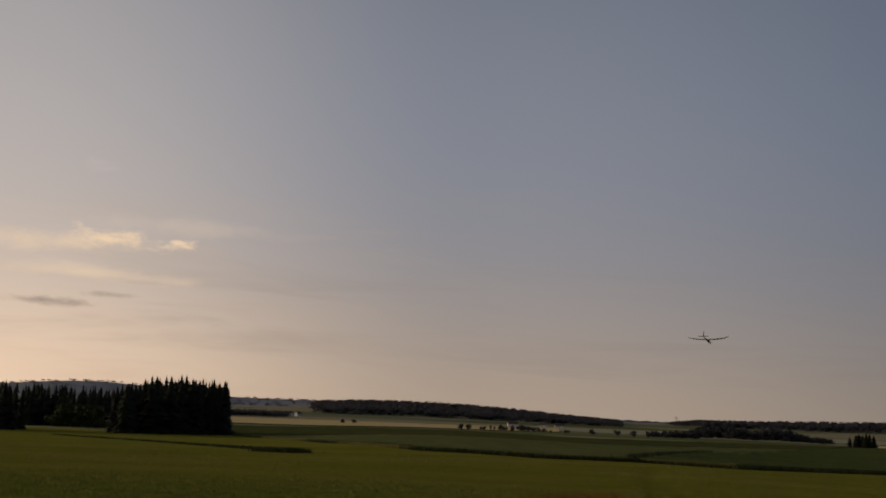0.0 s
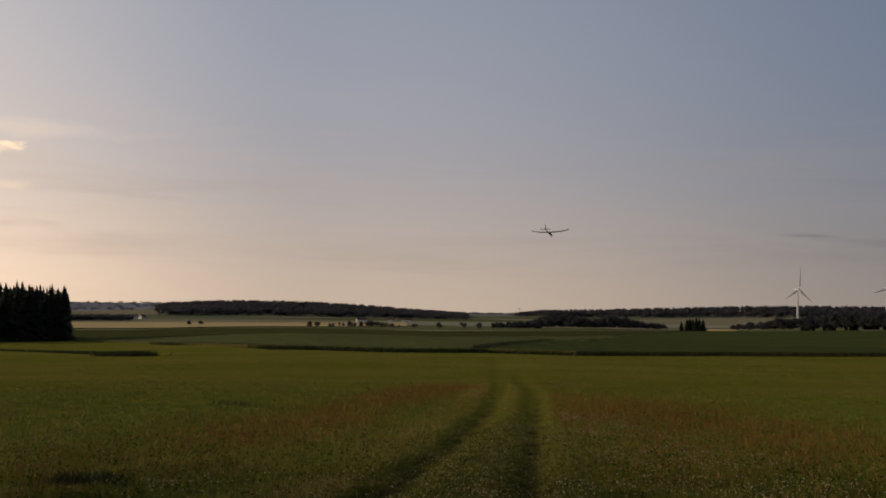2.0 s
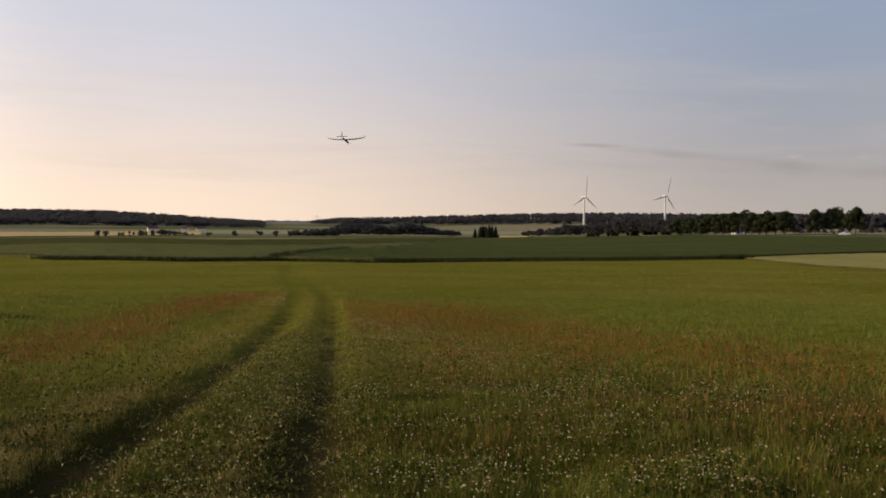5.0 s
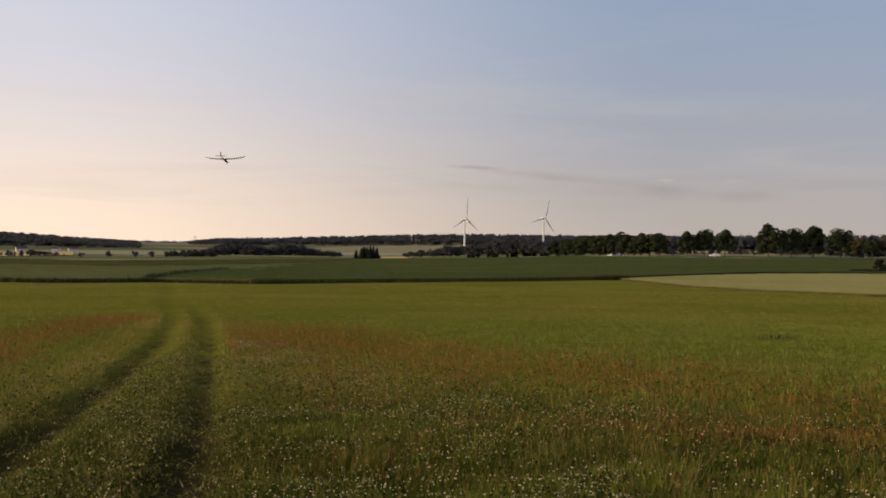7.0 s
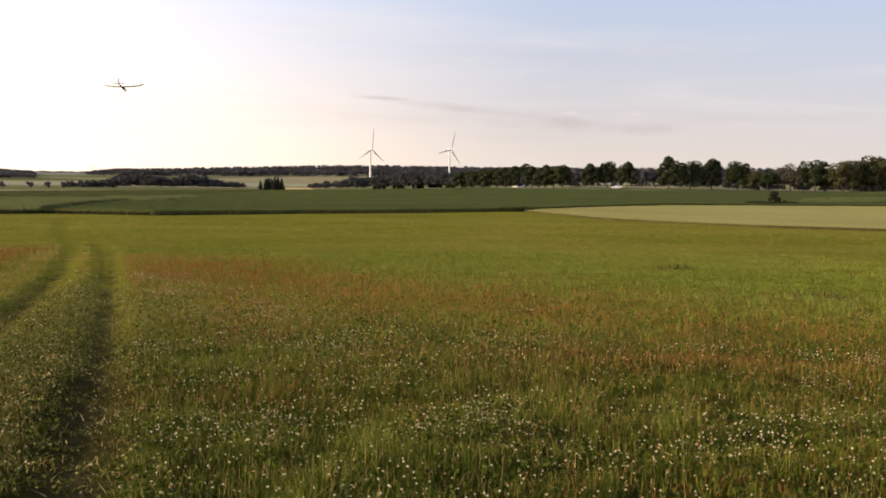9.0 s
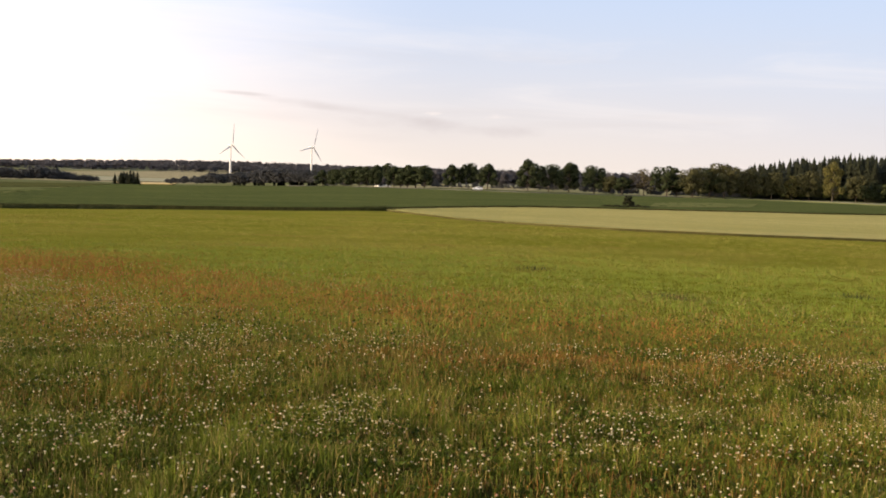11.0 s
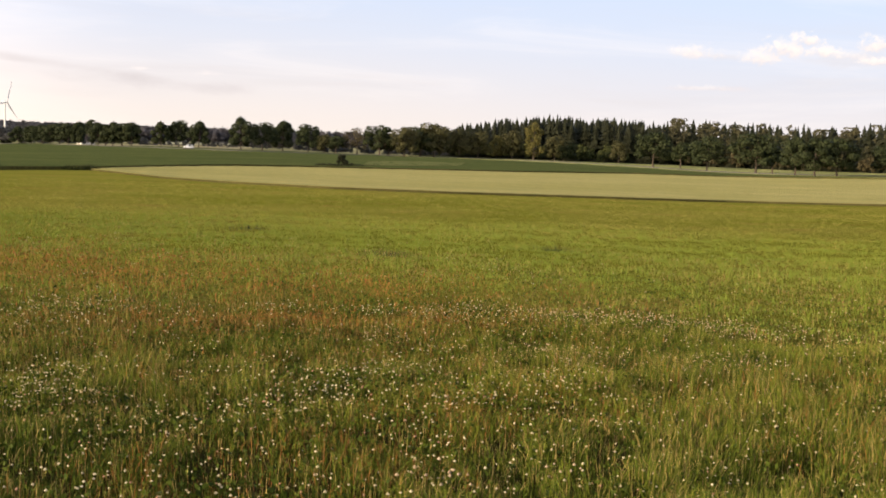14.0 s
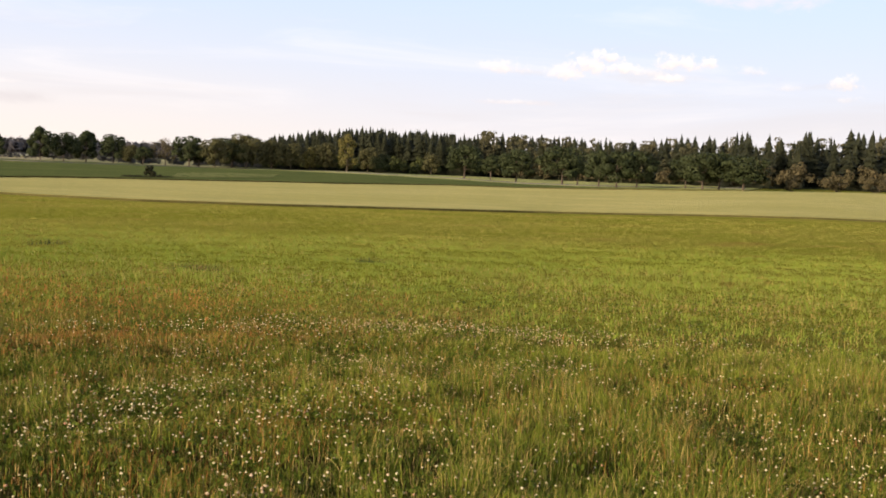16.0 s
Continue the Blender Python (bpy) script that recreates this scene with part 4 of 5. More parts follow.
# ------------------------------------------------------------------ wind turbines
def wind_turbine(bearing, distance, hub_height, blade, phase, label):
    x, y, z = spot(bearing, distance)
    root = tagged(new("wind_turbine"), label, "wind turbine", "wind turbines on the skyline")
    root.matrix_basis = Matrix.Translation((x, y, z)) @ Matrix.Rotation(radians(48 - bearing), 4, "Z")
    bm = bmesh.new()
    k = [0, 0.3, 0.65, 1]
    tube(bm, [(0, 0, -1 + (hub_height + 1) * t) for t in k], [1.75, 1.5, 1.2, 0.95], 20)
    part("tower", bm, TOWER_WHITE, root)
    bm = bmesh.new()
    tube(bm, [(0, -2.6, hub_height), (0, -2.0, hub_height), (0, 3.0, hub_height + 0.1), (0, 5.2, hub_height + 0.1)], [0.9, 1.5, 1.6, 1.0], 12)
    part("nacelle", bm, TOWER_WHITE, root)
    bm = bmesh.new()
    tube(bm, [(0, -4.6, hub_height), (0, -4.2, hub_height), (0, -3.4, hub_height), (0, -2.6, hub_height)], [0.15, 0.8, 1.2, 1.25], 12)
    part("hub", bm, TOWER_WHITE, root)
    for i in range(3):
        a = radians(phase + 120 * i)
        bm = bmesh.new()
        rings = []
        for t, chord, thick, twist in ((0.0, 1.1, 1.0, 0), (0.06, 1.2, 0.9, 8), (0.2, 2.5, 0.55, 14), (0.5, 1.7, 0.35, 7), (0.8, 1.0, 0.2, 3), (0.97, 0.55, 0.1, 1), (1.0, 0.12, 0.05, 0)):
            ring = []
            for j in range(10):
                q = 2 * math.pi * j / 10
                u, w = 0.5 * chord * math.cos(q) + 0.18 * chord * (t > 0.1), 0.5 * thick * math.sin(q)
                c, s = math.cos(radians(twist)), math.sin(radians(twist))
                u, w = u * c - w * s, u * s + w * c
                r = 0.6 + t * (blade - 0.6)
                ring.append(bm.verts.new((u * math.cos(a) + r * math.sin(a), -3.6 + w, hub_height - u * math.sin(a) + r * math.cos(a))))
            rings.append(ring)
        for p, q in zip(rings, rings[1:]):
            for j in range(10):
                bm.faces.new((p[j], p[(j + 1) % 10], q[(j + 1) % 10], q[j]))
        bm.faces.new(rings[-1])
        part("blade", bm, TOWER_WHITE, root)


wind_turbine(25.85, 1600, 52, 31.5, 4, "white three-bladed wind turbine rising over a wood")
wind_turbine(29.98, 1600, 50.5, 29.5, 17, "white three-bladed wind turbine beside its twin")


# ------------------------------------------------------------------ model glider in the air
def wing_mesh(bm, stations, section=12):
    """A lofted surface through stations of (span, sweep, lift, chord, thickness)."""
    rings = []
    for s, sweep, lift, chord, thick in stations:
        ring = []
        for j in range(section):
            q = 2 * math.pi * j / section
            ring.append(bm.verts.new((s, sweep + 0.5 * chord * math.cos(q), lift + 0.5 * thick * math.sin(q) * (1 - 0.35 * math.cos(q)))))
        rings.append(ring)
    for p, q in zip(rings, rings[1:]):
        for j in range(section):
            bm.faces.new((p[j], p[(j + 1) % section], q[(j + 1) % section], q[j]))
    bm.faces.new(rings[0][::-1])
    bm.faces.new(rings[-1])


def model_glider():
    x, y = 53 * math.sin(radians(13.37)), 53 * math.cos(radians(13.37))
    root = tagged(new("model_glider"), "dark model glider with upswept wings flying away", "model aircraft")
    bm = bmesh.new()
    tube(bm, [(0, 0.52, -0.01), (0, 0.46, 0), (0, 0.30, 0.01), (0, 0.08, 0.01), (0, -0.15, 0), (0, -0.5, 0.0), (0, -0.62, 0.01)], [0.008, 0.032, 0.052, 0.055, 0.03, 0.016, 0.01], 14)
    part("fuselage", bm, GLIDER_DARK, root)
    bm = bmesh.new()
    tube(bm, [(0, 0.30, 0.03), (0, 0.22, 0.055), (0, 0.10, 0.055), (0, 0.04, 0.04)], [0.01, 0.03, 0.028, 0.01], 10)
    part("canopy", bm, GLASS_DARK, root)
    for side in (-1, 1):
        bm = bmesh.new()
        wing_mesh(bm, [(side * s, sw, li, ch, th) for s, sw, li, ch, th in ((0.02, 0.06, 0.045, 0.21, 0.022), (0.45, 0.06, 0.065, 0.195, 0.02), (0.75, 0.05, 0.10, 0.165, 0.016), (0.92, 0.035, 0.145, 0.12, 0.011), (1.0, 0.01, 0.185, 0.05, 0.005))])
        part("wing", bm, GLIDER_PALE, root)
    bm = bmesh.new()
    wing_mesh(bm, [(s, -0.58, 0.03, ch, 0.010) for s, ch in ((-0.26, 0.07), (-0.2, 0.10), (0, 0.13), (0.2, 0.10), (0.26, 0.07))])
    part("tailplane", bm, GLIDER_PALE, root)
    bm = bmesh.new()
    wing_mesh(bm, [(s, -0.60 - 0.12 * s, 0, ch, 0.012) for s, ch in ((0.0, 0.17), (0.12, 0.14), (0.22, 0.10), (0.25, 0.06))])
    bmesh.ops.rotate(bm, verts=bm.verts[:], cent=(0, 0, 0), matrix=Matrix.Rotation(radians(-90), 3, "Y"))
    part("fin", bm, GLIDER_DARK, root)
    bm = bmesh.new()
    for a in (20, 200):
        tube(bm, [(0, 0.53, -0.01), (0.10 * math.cos(radians(a)), 0.535, 0.10 * math.sin(radians(a)) - 0.01)], [0.012, 0.006], 6)
    part("propeller", bm, GLIDER_DARK, root)
    root.matrix_basis = Matrix.Translation((x, y, EYE + 53 * math.tan(radians(4.11)))) @ Matrix.Rotation(radians(-30), 4, "Z") @ Matrix.Rotation(radians(-1), 4, "Y") @ Matrix.Rotation(radians(-11), 4, "X")


model_glider()


# ------------------------------------------------------------------ meadow grass and flowers
def patches(x, y, size, seed):
    """Smooth random patches between 0 and 1."""
    g = np.random.default_rng(seed).uniform(0, 1, (64, 64))
    u, v = x / size + 31.7, y / size + 17.3
    i, j = np.floor(u).astype(int), np.floor(v).astype(int)
    f, k = u - i, v - j
    f, k = f * f * (3 - 2 * f), k * k * (3 - 2 * k)
    i0, i1, j0, j1 = i % 64, (i + 1) % 64, j % 64, (j + 1) % 64
    return (g[i0, j0] * (1 - f) + g[i1, j0] * f) * (1 - k) + (g[i0, j1] * (1 - f) + g[i1, j1] * f) * k


def strewn(count, b0, b1, r0, r1, gen):
    """Points spread evenly over a sector."""
    b = np.radians(gen.uniform(b0, b1, count))
    r = np.sqrt(gen.uniform(r0 * r0, r1 * r1, count))
    return r * np.sin(b), r * np.cos(b)


RED_LINES = [[(-5.5, 12.0), (-2.4, 15.2), (-0.4, 20.5), (2.0, 29.0), (4.3, 36.0), (7.4, 46.1)], [(8.4, 31.0), (7.2, 23.5), (9.0, 21.0), (9.4, 17.0), (10.0, 13.0), (10.4, 10.5)], [(7.4, 23.0), (6.4, 18.0), (5.0, 13.5)]]


def meadow_zones(x, y):
    """How far each point lies in the wheel ruts, between them, on their dry shoulders, and in the red sorrel."""
    dl, dr = line_distance(x, y, RUT_LEFT), line_distance(x, y, RUT_RIGHT)
    rut = np.exp(-((np.minimum(dl, dr) + 0.16 * (patches(x, y, 0.3, 44) - 0.5)) / 0.33) ** 4)
    between = np.clip(1.35 - np.abs(dl + dr - 1.55) * 2.2, 0, 1) * (1 - rut)
    shoulder = 1.25 * np.exp(-((dl - 0.8) / 0.5) ** 2) * (dr > dl + 0.9) + 1.0 * np.exp(-((dr - 0.55) / 0.22) ** 2) * between
    red = np.maximum(np.exp(-(line_distance(x, y, RED_LINES[0]) / 1.4) ** 2), np.exp(-(line_distance(x, y, RED_LINES[1]) / 3.2) ** 2))
    red = np.maximum(red, 0.8 * np.exp(-(line_distance(x, y, RED_LINES[2]) / 1.0) ** 2))
    red = np.clip(red * 1.5 * np.clip(patches(x, y, 2.2, 5) * 0.9 + patches(x, y, 0.8, 6) * 0.7 - 0.05, 0, 1), 0, 1) * (1 - rut) * (1 - between) * np.interp(np.hypot(x, y), [9, 20], [0.35, 1.0])
    return rut, between, np.clip(shoulder, 0, 1), red


def blades(x, y, h, w, gen, bent=True, lean=0.5):
    """Grass blades as slim bent leaves (three triangles) or plain spikes (one)."""
    n = len(x)
    z = ground_z(x, y) - 0.01
    a, t = gen.uniform(0, 2 * np.pi, n), gen.uniform(0, 2 * np.pi, n)
    dx, dy = np.cos(a) * w * 0.5, np.sin(a) * w * 0.5
    l = np.abs(gen.normal(0, lean, n)) * h
    lx, ly = np.cos(t) * l, np.sin(t) * l
    k = np.arange(n)[:, None]
    if not bent:
        v = np.stack([np.stack([x - dx, y - dy, z], 1), np.stack([x + dx, y + dy, z], 1), np.stack([x + lx, y + ly, z + h], 1)], 1)
        return v.reshape(-1, 3), k * 3 + np.array([[0, 1, 2]])
    m = 0.55
    v = np.stack([
        np.stack([x - dx, y - dy, z], 1), np.stack([x + dx, y + dy, z], 1),
        np.stack([x - dx * 0.8 + lx * 0.3, y - dy * 0.8 + ly * 0.3, z + h * m], 1), np.stack([x + dx * 0.8 + lx * 0.3, y + dy * 0.8 + ly * 0.3, z + h * m], 1),
        np.stack([x + lx, y + ly, z + h], 1)], 1)
    f = np.stack([k * 5 + np.array([[0, 1, 3]]), k * 5 + np.array([[0, 3, 2]]), k * 5 + np.array([[2, 3, 4]])], 1).reshape(-1, 3)
    return v.reshape(-1, 3), f


def grass_belt(seed, count, b0, b1, r0, r1, tall, wide, bent, fade=1.0):
    """One belt of meadow: green, dry and red blades in their zones."""
    gen = np.random.default_rng(seed)
    x, y = strewn(count // 9 + 1, b0, b1, r0, r1, gen)
    x, y = (np.repeat(q, 9)[:count] + gen.normal(0, 0.03 + 0.002 * r0, count) for q in (x, y))
    rut, between, shoulder, red = meadow_zones(x, y)
    u = gen.uniform(size=count)
    thin = np.clip(patches(x, y, 1.6, 8) * 0.7 + patches(x, y, 5.0, 9) * 0.6, 0, 1)
    r = np.hypot(x, y)
    keep = gen.uniform(size=count) < (1 - 0.45 * rut) * np.interp(r, [r1 * 0.62, r1], [1.0, fade])
    lush = np.interp(r, [12, 22, 36, 50], [0.0, 1.0, 1.0, 0.0])
    dry = (u < 0.085 - 0.06 * lush + 0.7 * shoulder + 0.22 * between + 0.12 * (thin > 0.62)) & keep
    sorrel = (~dry) & (u < 0.10 - 0.07 * lush + 0.78 * red + 0.16 * (1 - lush) * (patches(x, y, 1.7, 10) > 0.55)) & keep
    low = keep & (rut > 0.35 + 0.5 * gen.uniform(size=count))
    dry, sorrel = dry & ~low, sorrel & ~low
    green = keep & ~dry & ~sorrel & ~low
    h = tall * gen.uniform(0.45, 1.25, count) * (0.45 + 0.9 * thin) * (0.3 + 1.4 * patches(x, y, 0.35, 12)) * (1 - 0.72 * rut) * (1 - 0.35 * between) * (1 - 0.55 * np.exp(-((line_distance(x, y, RUT_RIGHT) - 0.4) / 0.7) ** 2))
    w = wide * gen.uniform(0.6, 1.3, count)
    for name, mask, mat, up, label in (("meadow_grass", green, BLADE if r1 < 27 else BLADE_FAR if r1 < 60 else BLADE_OPEN, 1.0, "fresh green meadow grass"), ("dry_grass", dry, BLADE_DRY, 1.1, "dry straw-coloured grass in the meadow"), ("shaded_rut_herbs", low, SHADED_RUT_HERB, 1.0, "short herbs in the wheel ruts, coloured dark for the shadow there"), ("red_sorrel", sorrel, SORREL, 1.2, "red-brown sorrel stems among the grass")):
        v, f = blades(x[mask], y[mask], h[mask] * up, w[mask] * (0.6 if up > 1 else 1.0), gen, bent, 0.48)
        tagged(new(name, raw_mesh(name, v, f, mat)), label, "grass", kind="stuff")


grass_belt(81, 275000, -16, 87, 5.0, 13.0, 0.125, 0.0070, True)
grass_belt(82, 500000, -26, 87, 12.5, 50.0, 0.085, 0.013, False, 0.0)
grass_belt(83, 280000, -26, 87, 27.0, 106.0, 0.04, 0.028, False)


grass_belt(84, 30000, -180, 180, 0.3, 5.2, 0.13, 0.02, False)
grass_belt(85, 40000, 87, 334, 5.0, 26.0, 0.14, 0.05, False)


def clover(seed, count, b0, b1, r0, r1, size, patch=None, reach=1.1):
    """Clover heads on the meadow with their low leaves."""
    gen = np.random.default_rng(seed)
    x, y = strewn(count * 6, b0, b1, r0, r1, gen)
    rut, between, shoulder, red = meadow_zones(x, y)
    p = np.clip(patches(x, y, 0.7, 21) * 2.0 - 0.8, 0, 1) * np.clip(patches(x, y, 3.0, 22) * 2.0 - 0.5, 0, 1)
    p = np.maximum(p, 0.12) * (1 - rut) * np.interp(np.hypot(x, y), [5, 7.5, 10, 14, 26], [2.2, 1.6, 0.6, 0.35, 0.25])
    if patch:
        p = np.exp(-(line_distance(x, y, patch) / reach) ** 2) * np.clip(patches(x, y, 0.5, 23) * 1.8 - 0.4, 0, 1) * (1 - rut)
    m = gen.uniform(size=len(x)) < p
    x, y = x[m][:count], y[m][:count]
    n = len(x)
    z = ground_z(x, y) + gen.uniform(0.07, 0.17, n)
    s = size * gen.uniform(0.7, 1.25, n)
    unit = np.array([(1, 0, 0), (0.3, 0.95, 0), (-0.8, 0.58, 0), (-0.8, -0.58, 0), (0.3, -0.95, 0), (0, 0, 0.95), (0, 0, -0.7)], float)
    tri = [(i, (i + 1) % 5, 5) for i in range(5)] + [((i + 1) % 5, i, 6) for i in range(5)]
    v = unit[None] * s[:, None, None] * gen.uniform(0.8, 1.2, (n, 7, 1)) + np.stack([x, y, z], 1)[:, None]
    f = (np.arange(n)[:, None, None] * 7 + np.array(tri)[None]).reshape(-1, 3)
    tagged(new("clover_flowers", raw_mesh("clover_flowers", v.reshape(-1, 3), f, PINK_CLOVER if patch else CLOVER)), "faded pinkish clover heads beside the track" if patch else "whitish clover heads among the grass", "flowers", kind="stuff")
    k = n // 2 if patch else n * 4
    i = gen.integers(0, n, k)
    lx, ly = x[i] + gen.normal(0, 0.10, k), y[i] + gen.normal(0, 0.10, k)
    c = np.stack([lx, ly, ground_z(lx, ly) + gen.uniform(0.04, 0.16, k)], 1)
    v, f = leaf_cloud(k, c, np.full(k, 0.01), size * 1.6, gen)
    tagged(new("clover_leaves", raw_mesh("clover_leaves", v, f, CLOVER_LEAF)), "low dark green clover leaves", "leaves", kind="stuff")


clover(91, 6300, -14, 87, 5.0, 14.0, 0.0085)
clover(92, 3000, -14, 87, 14.0, 28.0, 0.0085)
clover(96, 3200, 10, 36, 9.0, 26.0, 0.0085, [(6.1, 24.5), (6.0, 20.4), (5.6, 16.0), (5.4, 12.7), (7.0, 12.0)])
clover(103, 900, 50, 75, 9.0, 16.0, 0.0085, [(10.6, 8.0), (11.3, 6.8), (12.3, 4.7)], 0.7)
clover(104, 900, 48, 72, 8.0, 13.0, 0.0085, [(7.9, 6.9), (8.5, 6.0), (9.4, 4.4)], 0.55)
clover(97, 140, 45, 65, 5.3, 6.6, 0.011, [(4.5, 3.75), (4.65, 3.6)], 0.12)
clover(98, 90, 50, 66, 5.3, 6.8, 0.011, [(5.23, 3.23), (5.36, 3.12)], 0.10)


def undergrowth(seed, count, b0, b1, r0, r1):
    """Small dark leaves low between the blades."""
    gen = np.random.default_rng(seed)
    x, y = strewn(count * 2, b0, b1, r0, r1, gen)
    rut, between, shoulder, red = meadow_zones(x, y)
    m = gen.uniform(size=len(x)) < np.clip(patches(x, y, 0.6, 31) * 1.6 - 0.35, 0.1, 1) * (1 - rut) * (1 - 0.7 * between) * np.interp(np.hypot(x, y), [9, 22], [1.0, 0.0])
    x, y = x[m][:count], y[m][:count]
    n = len(x)
    c = np.stack([x, y, ground_z(x, y) + gen.uniform(0.02, 0.12, n)], 1)
    v, f = leaf_cloud(n, c, np.full(n, 0.01), 0.018, gen)
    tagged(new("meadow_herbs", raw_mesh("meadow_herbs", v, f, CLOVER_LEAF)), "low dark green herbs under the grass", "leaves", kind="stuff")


def stalks(seed, count, b0, b1, r0, r1):
    """Thin dry seed stalks that stand above the grass."""
    gen = np.random.default_rng(seed)
    x, y = strewn(count, b0, b1, r0, r1, gen)
    rut, between, shoulder, red = meadow_zones(x, y)
    m = gen.uniform(size=count) < (1 - rut) * (1 - 0.8 * between) * np.clip(patches(x, y, 1.1, 41) * 1.5 - 0.2, 0, 1)
    x, y = x[m], y[m]
    v, f = blades(x, y, gen.uniform(0.12, 0.24, len(x)), np.full(len(x), 0.0045), gen, False, 0.15)
    tagged(new("seed_stalks", raw_mesh("seed_stalks", v, f, BLADE_DRY)), "thin straw-coloured seed stalks over the grass", "grass", kind="stuff")


def panicles(seed, count, b0, b1, r0, r1, material, label, in_red):
    """Fine stems that carry a feathery brown seed head above the sward."""
    gen = np.random.default_rng(seed)
    x, y = strewn(count // 5 + 1, b0, b1, r0, r1, gen)
    x, y = (np.repeat(q, 5)[:count] + gen.normal(0, 0.09, count) for q in (x, y))
    rut, between, shoulder, red = meadow_zones(x, y)
    r = np.hypot(x, y)
    brown = np.clip(patches(x, y, 1.3, 51) * 1.6 + patches(x, y, 4.5, 52) * 1.2 - 1.0, 0, 1) * np.interp(r, [5, 14, 20, 26], [0.9, 1.0, 0.5, 0.1])
    p = (np.clip(red * 1.2, 0, 1) if in_red else brown) * (1 - rut) * (1 - 0.9 * between)
    m = gen.uniform(size=count) < p
    x, y = x[m], y[m]
    n = len(x)
    h, z = gen.uniform(0.10, 0.20, n), ground_z(x, y)
    t, l = gen.uniform(0, 2 * np.pi, n), np.abs(gen.normal(0, 0.2, n)) * h
    tx, ty = x + np.cos(t) * l, y + np.sin(t) * l
    a = gen.uniform(0, np.pi, n)
    w = gen.uniform(0.003, 0.006, n) * np.interp(np.hypot(x, y), [6, 25], [1.0, 1.9])
    cx, cy = np.cos(a) * w, np.sin(a) * w
    mid = [(x + (tx - x) * q, y + (ty - y) * q, z + h * q) for q in (0.66, 0.84)]
    v = np.stack([
        np.stack([x - cx * 0.16, y - cy * 0.16, z], 1), np.stack([x + cx * 0.16, y + cy * 0.16, z], 1), np.stack(mid[0], 1),
        np.stack([mid[1][0] - cx, mid[1][1] - cy, mid[1][2]], 1), np.stack([mid[1][0] + cx, mid[1][1] + cy, mid[1][2]], 1), np.stack([tx, ty, z + h], 1)], 1)
    i = np.arange(n)[:, None] * 6
    f = np.stack([i + np.array([[0, 1, 2]]), i + np.array([[2, 4, 3]]), i + np.array([[3, 4, 5]])], 1).reshape(-1, 3)
    tagged(new("seed_heads", raw_mesh("seed_heads", v.reshape(-1, 3), f, material)), label, "grass", kind="stuff")


panicles(101, 50000, -14, 87, 5.0, 26.0, PANICLE, "feathery brown grass seed heads over the sward", False)
panicles(102, 80000, -14, 70, 7.0, 42.0, SORREL, "rust-red sorrel seed heads in a broad drift", True)
stalks(95, 9000, -14, 87, 5.0, 13.0)
undergrowth(94, 75000, -14, 87, 5.0, 22.0)


def track_plants(seed, count):
    """Low trodden leaves along and between the ruts."""
    gen = np.random.default_rng(seed)
    r = gen.uniform(5.0, 30.0, count * 3) ** 1.0
    b = np.interp(r, [5, 8, 12, 17, 22, 30], [-2, 5.5, 9, 10, 11, 12]) + gen.normal(0, 1, count * 3) * 75 / r
    x, y = r * np.sin(np.radians(b)), r * np.cos(np.radians(b))
    rut, between, shoulder, red = meadow_zones(x, y)
    m = gen.uniform(size=len(x)) < np.clip(0.10 * rut + 0.8 * between + 0.25 * np.exp(-((line_distance(x, y, RUT_RIGHT) - 0.5) / 0.5) ** 2), 0, 1) * np.interp(r, [12, 29], [1.0, 0.0]) * np.clip(patches(x, y, 0.22, 45) * 2.2 - 0.5, 0, 1)
    x, y = x[m][:count], y[m][:count]
    n = len(x)
    c = np.stack([x, y, ground_z(x, y) + gen.uniform(0.0, 0.07, n)], 1)
    v, f = leaf_cloud(n, c, np.full(n, 0.01), 0.013, gen)
    tagged(new("track_leaves", raw_mesh("track_leaves", v, f, TRACK_LEAF)), "low trodden green leaves between the wheel ruts", "leaves", kind="stuff")


track_plants(93, 45000)


def track_litter(seed, count):
    """Flattened blades and mown stems lying over the ruts and the strip between them."""
    gen = np.random.default_rng(seed)
    r = gen.uniform(5.0, 24.0, count * 3)
    b = np.interp(r, [5, 8, 12, 17, 22, 30], [-2, 5.5, 9, 10, 11, 12]) + gen.normal(0, 1, count * 3) * 80 / r
    x, y = r * np.sin(np.radians(b)), r * np.cos(np.radians(b))
    rut, between, shoulder, red = meadow_zones(x, y)
    near = np.exp(-((line_distance(x, y, RUT_RIGHT) - 0.5) / 0.5) ** 2)
    m = gen.uniform(size=len(x)) < np.clip(0.55 * rut + 0.7 * between + 0.6 * near, 0, 1) * np.clip(patches(x, y, 0.3, 47) * 2.0 - 0.45, 0, 1)
    x, y = x[m][:count], y[m][:count]
    pale = gen.uniform(size=len(x)) < 0.3
    for mask, mat, label in ((pale, BLADE_DRY, "pale flattened stems lying in the track"), (~pale, TRACK_LEAF, "flattened green blades lying in the track")):
        k = int(mask.sum())
        v, f = blades(x[mask], y[mask], gen.uniform(0.015, 0.05, k), gen.uniform(0.008, 0.018, k), gen, True, 2.2)
        tagged(new("track_litter", raw_mesh("track_litter", v, f, mat)), label, "grass", kind="stuff")


track_litter(99, 22000)


